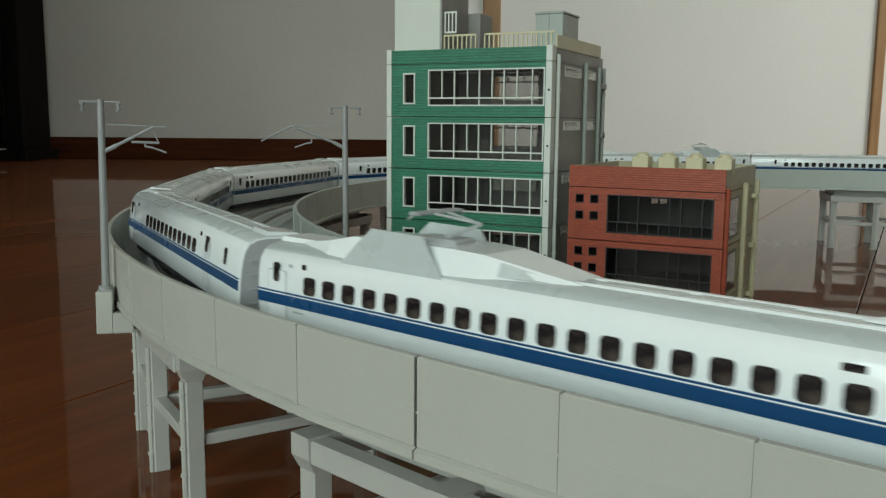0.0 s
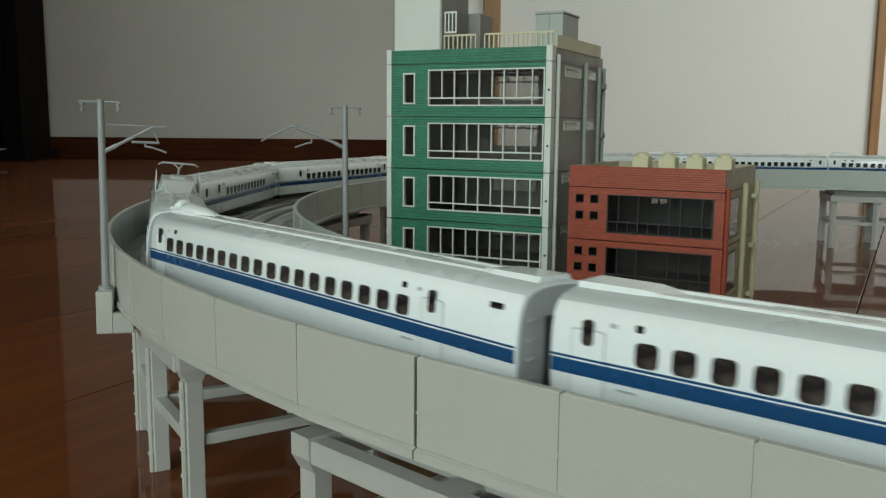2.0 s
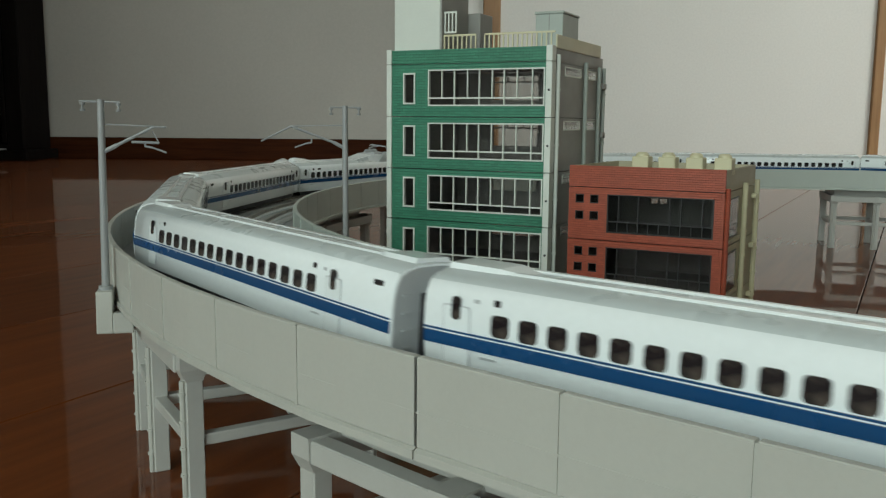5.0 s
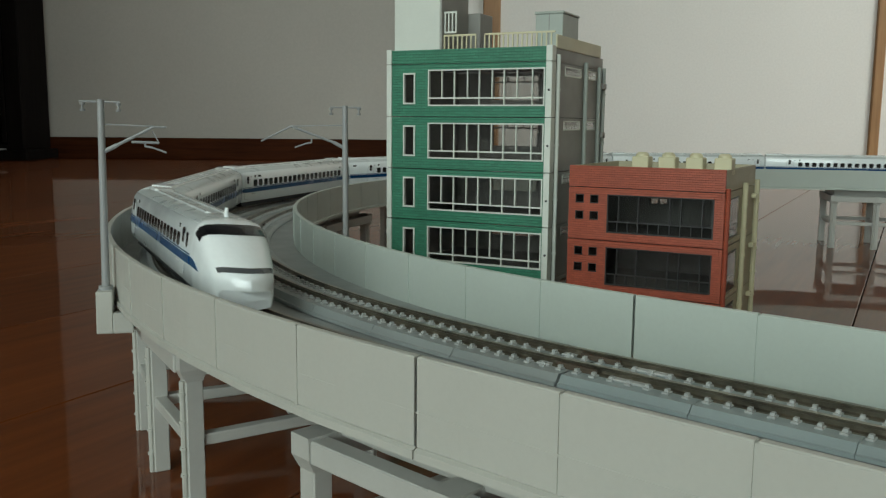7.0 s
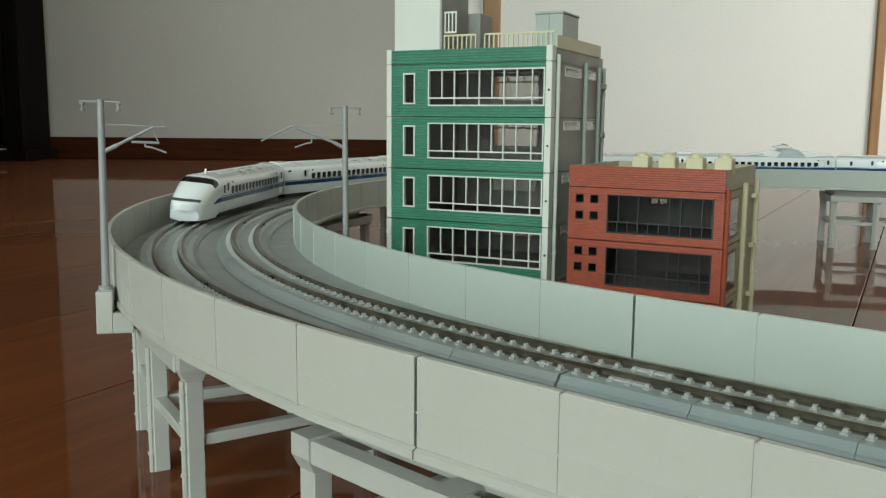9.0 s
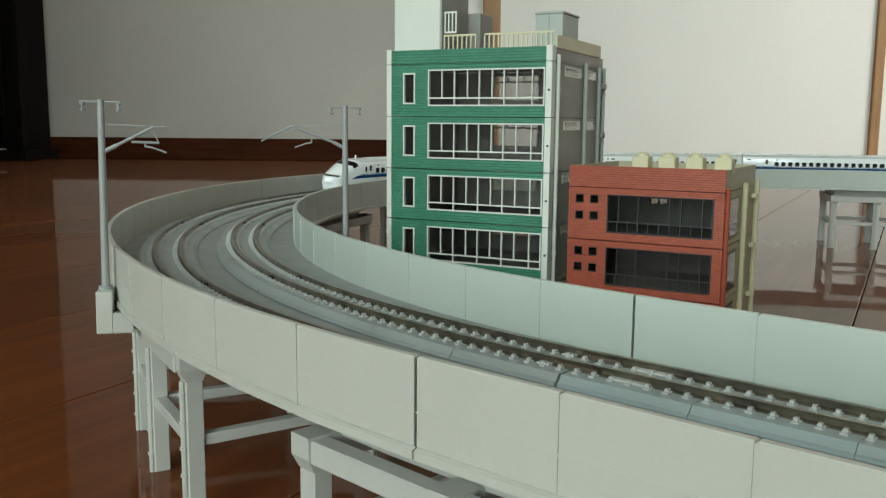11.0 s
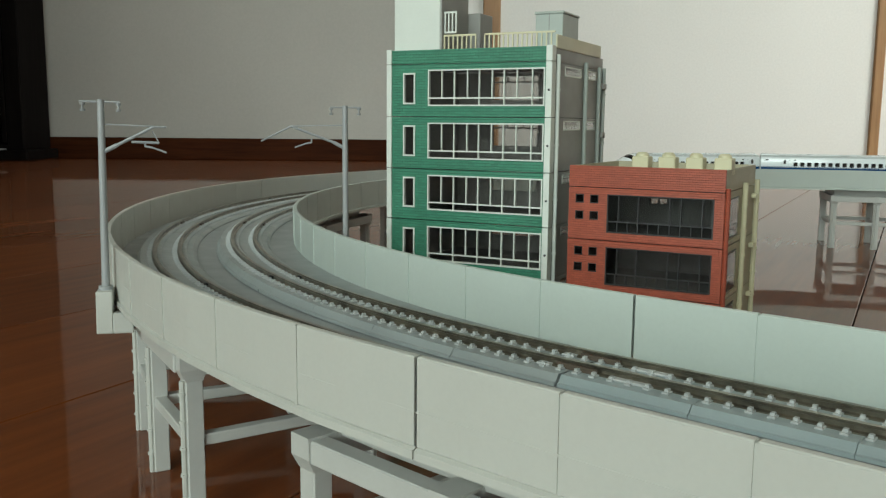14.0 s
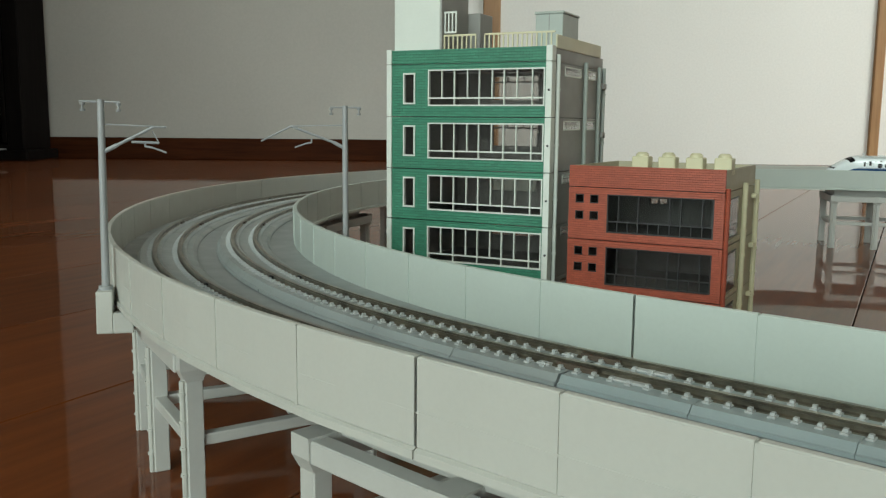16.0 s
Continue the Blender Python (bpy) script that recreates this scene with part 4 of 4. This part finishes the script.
def train_car(tail, pantograph, first, count, doors, vents, singles=(), tall=()):
    """first, count: the window row; doors, vents, singles: places along the car of doors, dark vent plates and lone windows."""
    label = "white bullet-train tail car with pointed nose and blue stripe" if tail else \
        ("white bullet-train car with grey pantograph shields and blue stripe" if pantograph else "white bullet-train passenger car with blue window-line stripe")
    car = thing("train_car", label, "train car", "cars of the bullet train")
    xf = LEN / 2
    if tail:
        ks = [0, 0.03, 0.06, 0.10, 0.13, 0.16, 0.215, 0.27, 0.315, 0.36, 0.43, 0.50, 0.565, 0.63, 0.675, 0.72, 0.75, 0.78, 0.82, 0.86, 0.895, 0.93, 0.955, 0.975, 0.99, 1.0]
        rings = [ring(*nose(k)) for k in ks[::-1]] + [ring(xf - 0.0006), ring(xf, 0.985, Z_TOP - 0.0003)]
    else:
        rings = [ring(-xf, 0.985, Z_TOP - 0.0003), ring(-xf + 0.0006), ring(xf - 0.0006), ring(xf, 0.985, Z_TOP - 0.0003)]
    body = part("body", loft(bmesh.new(), rings), M_WHITE, car, smooth=True)
    roof_paint(body.data, -0.04 if tail else -1)
    xr = -0.046 if tail else -xf + 0.0003
    for sgn in (1, -1):
        part("blue_stripe", stripe(xr, xf - 0.0003, 0.0093, 0.0117, sgn), M_BLUE, car, "broad blue stripe")
        part("blue_line", stripe(xr, xf - 0.0003, 0.01205, 0.0124, sgn), M_BLUE, car, "thin blue line")
        for i in range(count):
            on_side("window", WINDOW_MESH, first - i * WINDOW_PITCH * (0.96 if tail else 1.0), 0.0147, sgn, car)
        for x in doors:
            on_side("door_outline", DOOR_LINE_MESH, x, 0.0112, sgn, car)
            d = on_side("door", DOOR_MESH, x, 0.0112, sgn, car)
            w = part("door_window", DOOR_WIN_MESH, None, d)
            w.matrix_basis = Matrix.Translation((0, -0.0001, 0.0056))
            inward = -1 if x > 0 else 1
            on_side("sign_plate", PLATE_MESH, x + inward * 0.0092, 0.0187, sgn, car)
            p = on_side("sign_plate", PALE_PLATE_MESH, x + inward * 0.0045, 0.0185, sgn, car, "small pale marking")
            p.scale = (0.9, 1, 0.6)
            on_side("marking_bar", BAR_MESH, x, 0.0076, sgn, car)
            on_side("marking_bar", BAR_MESH, x + inward * 0.0075, 0.0082, sgn, car)
        for x in singles:
            on_side("lone_window", DOOR_WIN_MESH, x, 0.0160, sgn, car)
        for x in vents:
            p = on_side("vent_plate", PLATE_MESH, x, 0.0187, sgn, car, "dark vent plate")
            p.scale = (2.4, 1, 0.95)
        if tail:
            w = on_side("door_window", DOOR_WIN_MESH, -0.0408, 0.0158, sgn, car, "narrow crew door window")
            w.scale = (0.8, 1, 1)
            bm = bmesh.new()
            rows = []
            for i in range(7):
                k = 0.42 * i / 6
                x, w, _, _ = nose(k)
                f = i / 6
                lo, hi = 0.0093 - 0.0006 * f, 0.0117 - 0.0030 * f * f
                hi = max(hi, lo + 0.0002)
                rows.append([(x, sgn * (side_y(z) * w + lift), z) for z, lift in ((lo, 0.0001), (hi, 0.0001), (hi, -0.0003), (lo, -0.0003))])
            part("blue_stripe", loft(bm, rows), M_BLUE, car)
    # ends
    for sgn in ((1,) if tail else (1, -1)):
        e = ring(0, 0.955, Z_TOP - 0.0007)
        plate = part("end_plate", loft(bmesh.new(), [[(sgn * (xf - 0.0001), y, z) for _, y, z in e], [(sgn * (xf + 0.0004), y, z) for _, y, z in e]]), M_TEND, car, "grey car end")
        part("gangway", boxed(sgn * (xf + 0.0008) - 0.0005, sgn * (xf + 0.0008) + 0.0005, -0.0042, 0.0042, 0.003, 0.0172, 0.0003), M_BLACK, plate)
        for z in (0.0060, 0.0095, 0.0130, 0.0165):
            for y in (-0.0072, 0.0072):
                part("step", boxed(sgn * (xf + 0.0005) - 0.0003, sgn * (xf + 0.0005) + 0.0003, y - 0.0010, y + 0.0010, z, z + 0.0005), M_TEND, plate)
    # underside
    part("underframe", boxed(-0.040 if tail else -xf + 0.004, xf - 0.004, -0.0080, 0.0080, 0.0004, 0.0036), M_BLACK, car, "black underframe")
    for bx in (-0.052, 0.052):
        bg = part("bogie", boxed(bx - 0.0095, bx + 0.0095, -0.0062, 0.0062, 0.0010, 0.0032, 0.0004), M_BLACK, car, "black bogie")
        for dx in (-0.0066, 0.0066):
            part("wheelset", rod(bmesh.new(), (bx + dx, -0.0056, 0.0022), (bx + dx, 0.0056, 0.0022), 0.0021, 0.0021, 14), M_BLACK, bg)
    # roof: cable duct and end fairings
    xa = -0.030 if tail else -xf + 0.002
    part("roof_duct", boxed(xa, xf - 0.002, 0.0018, 0.0036, 0.0212, 0.02215, 0.0003), M_WHITE, car, "raised white roof duct")
    part("roof_duct", boxed(xa, xf - 0.002, -0.0036, -0.0018, 0.0212, 0.02215, 0.0003), M_WHITE, car)
    for sgn in ((1,) if tail else (1, -1)):
        f = bmesh.new()
        x0, x1, x2 = sgn * (xf - 0.019), sgn * (xf - 0.013), sgn * (xf - 0.001)
        loft(f, [[(x, -w, 0.0211), (x, w, 0.0211), (x, w * 0.8, z), (x, -w * 0.8, z)] for x, w, z in ((x0, 0.0030, 0.0218), (x1, 0.0046, 0.0226), (x2, 0.0048, 0.0227))])
        part("roof_fairing", f, M_WHITE, car, "low white roof fairing")
        if sgn in tall:
            head = bmesh.new()
            loft(head, [[(sgn * (xf - d), w * math.cos(a), 0.0222 + hgt * math.sin(a)) for a in [math.pi * i / 8 for i in range(9)]] for d, w, hgt in
                        ((0.0230, 0.0012, 0.0004), (0.0150, 0.0026, 0.0018), (0.0060, 0.0034, 0.0027), (0.0025, 0.0030, 0.0024), (0.0012, 0.0016, 0.0012))])
            part("cable_head", head, M_WHITE, car, "bulging white cable head cover", True)
    if not tail:
        for i in range(5):
            x = -0.036 + i * 0.018
            part("roof_panel", boxed(x - 0.0080, x + 0.0080, -0.0016, 0.0016, 0.0215, 0.0221, 0.0002), M_ROOF, car)
    if pantograph:
        base = bmesh.new()
        loft(base, [[(x, -w, 0.0204), (x, w, 0.0204), (x, w * 0.82, z), (x, -w * 0.82, z)] for x, w, z in
                    ((-0.0085, 0.0050, 0.0218), (0.0120, 0.0078, 0.0252), (0.0200, 0.0082, 0.0256), (0.0480, 0.0082, 0.0254), (0.0560, 0.0078, 0.0238), (0.0680, 0.0050, 0.0220))])
        part("pantograph_base", base, M_WHITE, car, "white streamlined pantograph base")
        for sgn in (1, -1):
            sh = bmesh.new()
            for y0, y1 in ((0.0086, 0.0091), ):
                outline = [(0.0200, 0.0192), (0.0232, 0.0240), (0.0256, 0.0276), (0.0400, 0.0280), (0.0450, 0.0240), (0.0505, 0.0190)]
                loft(sh, [[(x, sgn * y0, z) for x, z in outline], [(x, sgn * y1, z) for x, z in outline]])
            part("pantograph_shield", sh, M_ROOF, car, "grey trapezoid pantograph shield")
        for sgn in (1, -1):
            pan = bmesh.new()
            loft(pan, [[(x, sgn * (w + 0.0003), z0), (x, sgn * (w - 0.0004), z0), (x, sgn * (w * 0.86 - 0.0004), z1), (x, sgn * (w * 0.86 + 0.0003), z1)]
                       for x, w, z0, z1 in ((-0.0050, 0.0052, 0.0212, 0.0218), (0.0080, 0.0070, 0.0216, 0.0242))])
            part("base_panel", pan, M_ROOF, car, "grey side panel of the pantograph base")
        pg = bmesh.new()
        rod(pg, (0.030, 0, 0.0254), (0.018, 0, 0.0300), 0.0005, 0.0004, 6)
        for y in (-0.0022, 0.0022):
            rod(pg, (0.018, 0, 0.0300), (0.030, y, 0.0316), 0.0003, 0.0003, 6)
        for x in (0.0290, 0.0312):
            rod(pg, (x, -0.0066, 0.0316), (x, 0.0066, 0.0316), 0.0004, 0.0004, 6)
        for y in (-0.0066, 0.0066):
            rod(pg, (0.0290, y, 0.0316), (0.0312, y, 0.0316), 0.0004, 0.0004, 6)
            rod(pg, (0.0301, y, 0.0316), (0.0301, y * 1.25, 0.0306), 0.0003, 0.0003, 6)
        box(pg, 0.022, 0.034, -0.0030, 0.0030, 0.0250, 0.0266, 0.0003)
        part("pantograph", pg, M_TEND, car, "folding grey pantograph")
    if tail:
        part("windscreen", nose_patch(0.10, 0.310, 7, 0.00012), M_SCREEN, car, "dark wrap-around windscreen", True)
        part("lamp_band", nose_patch(0.835, 0.915, 8, 0.00010, 4), M_LAMP, car, "dark headlamp band", True)
        part("aerial", rod(bmesh.new(), (-0.0425, 0, 0.0226), (-0.0422, 0, 0.0258), 0.0008, 0.0005, 8), M_WHITE, car)
    for ob in car.children:
        if ob.name.split(".")[0] in ROOF_PARTS:
            ob.matrix_basis = Matrix.Translation((0, 0, RISE)) @ ob.matrix_basis
    return car


PITCH = 0.1584
END_DOORS = (0.0700, -0.0716)
TRAIN = [train_car(True, False, 0.0588, 15, (0.0690, -0.0358), (), ())]
first_car = train_car(False, False, 0.0512, 16, (0.0592, -0.0548), (-0.0718,))
long_row = train_car(False, False, 0.0592, 20, END_DOORS, (-0.0570,))
connector = train_car(False, False, 0.0634, 18, (0.0700, -0.0548), (-0.0718,), (), (1,))
collector = train_car(False, True, 0.0584, 20, END_DOORS, (-0.0560,), (), (-1,))
buffet = train_car(False, False, 0.0400, 12, (0.0700, -0.0455), (), (-0.0640,))
plain = train_car(False, False, 0.0512, 16, (0.0592, -0.0548), ())
TRAIN += [first_car, long_row, connector, collector, buffet, plain]
ORDER = (long_row, connector, long_row, collector, plain, long_row, connector, long_row)
TRAIN += [copy_thing(car, Matrix.Identity(4)) for car in ORDER]

build_floor()


# ---- what moves ----
def on_track(s):
    """The outer track's middle line at s metres from the start of the curve."""
    half = math.pi * R_TRACK_OUT
    u = s if s < 0 else (s / R_TRACK_OUT if s < half else math.pi + s - half)
    return track_at(u, R_TRACK_OUT, RAIL_TOP)


def tail_joint(t):
    """Where the coupling in front of the tail car is at t seconds."""
    return float(np.interp(t, [0, 4.2, 7.0, 9.0, 12.5, 16.0], [-0.5658, -0.0778, 0.2400, 0.4660, 0.8630, 1.2464]))


def car_pose(index, t):
    mid = tail_joint(t) + PITCH * index - PITCH / 2
    a, b = on_track(mid - 0.052), on_track(mid + 0.052)
    m = (a + b) / 2
    lean = CANT * bend(min(max(mid / R_TRACK_OUT, 0.0), math.pi))
    return Matrix.Translation(m) @ Matrix.Rotation(math.atan2(b.y - a.y, b.x - a.x), 4, 'Z') @ Matrix.Rotation(lean, 4, 'X')


def motions():
    for index, car in enumerate(TRAIN):
        walk(car, [(k * 0.2, car_pose(index, k * 0.2)) for k in range(81)])


motions()
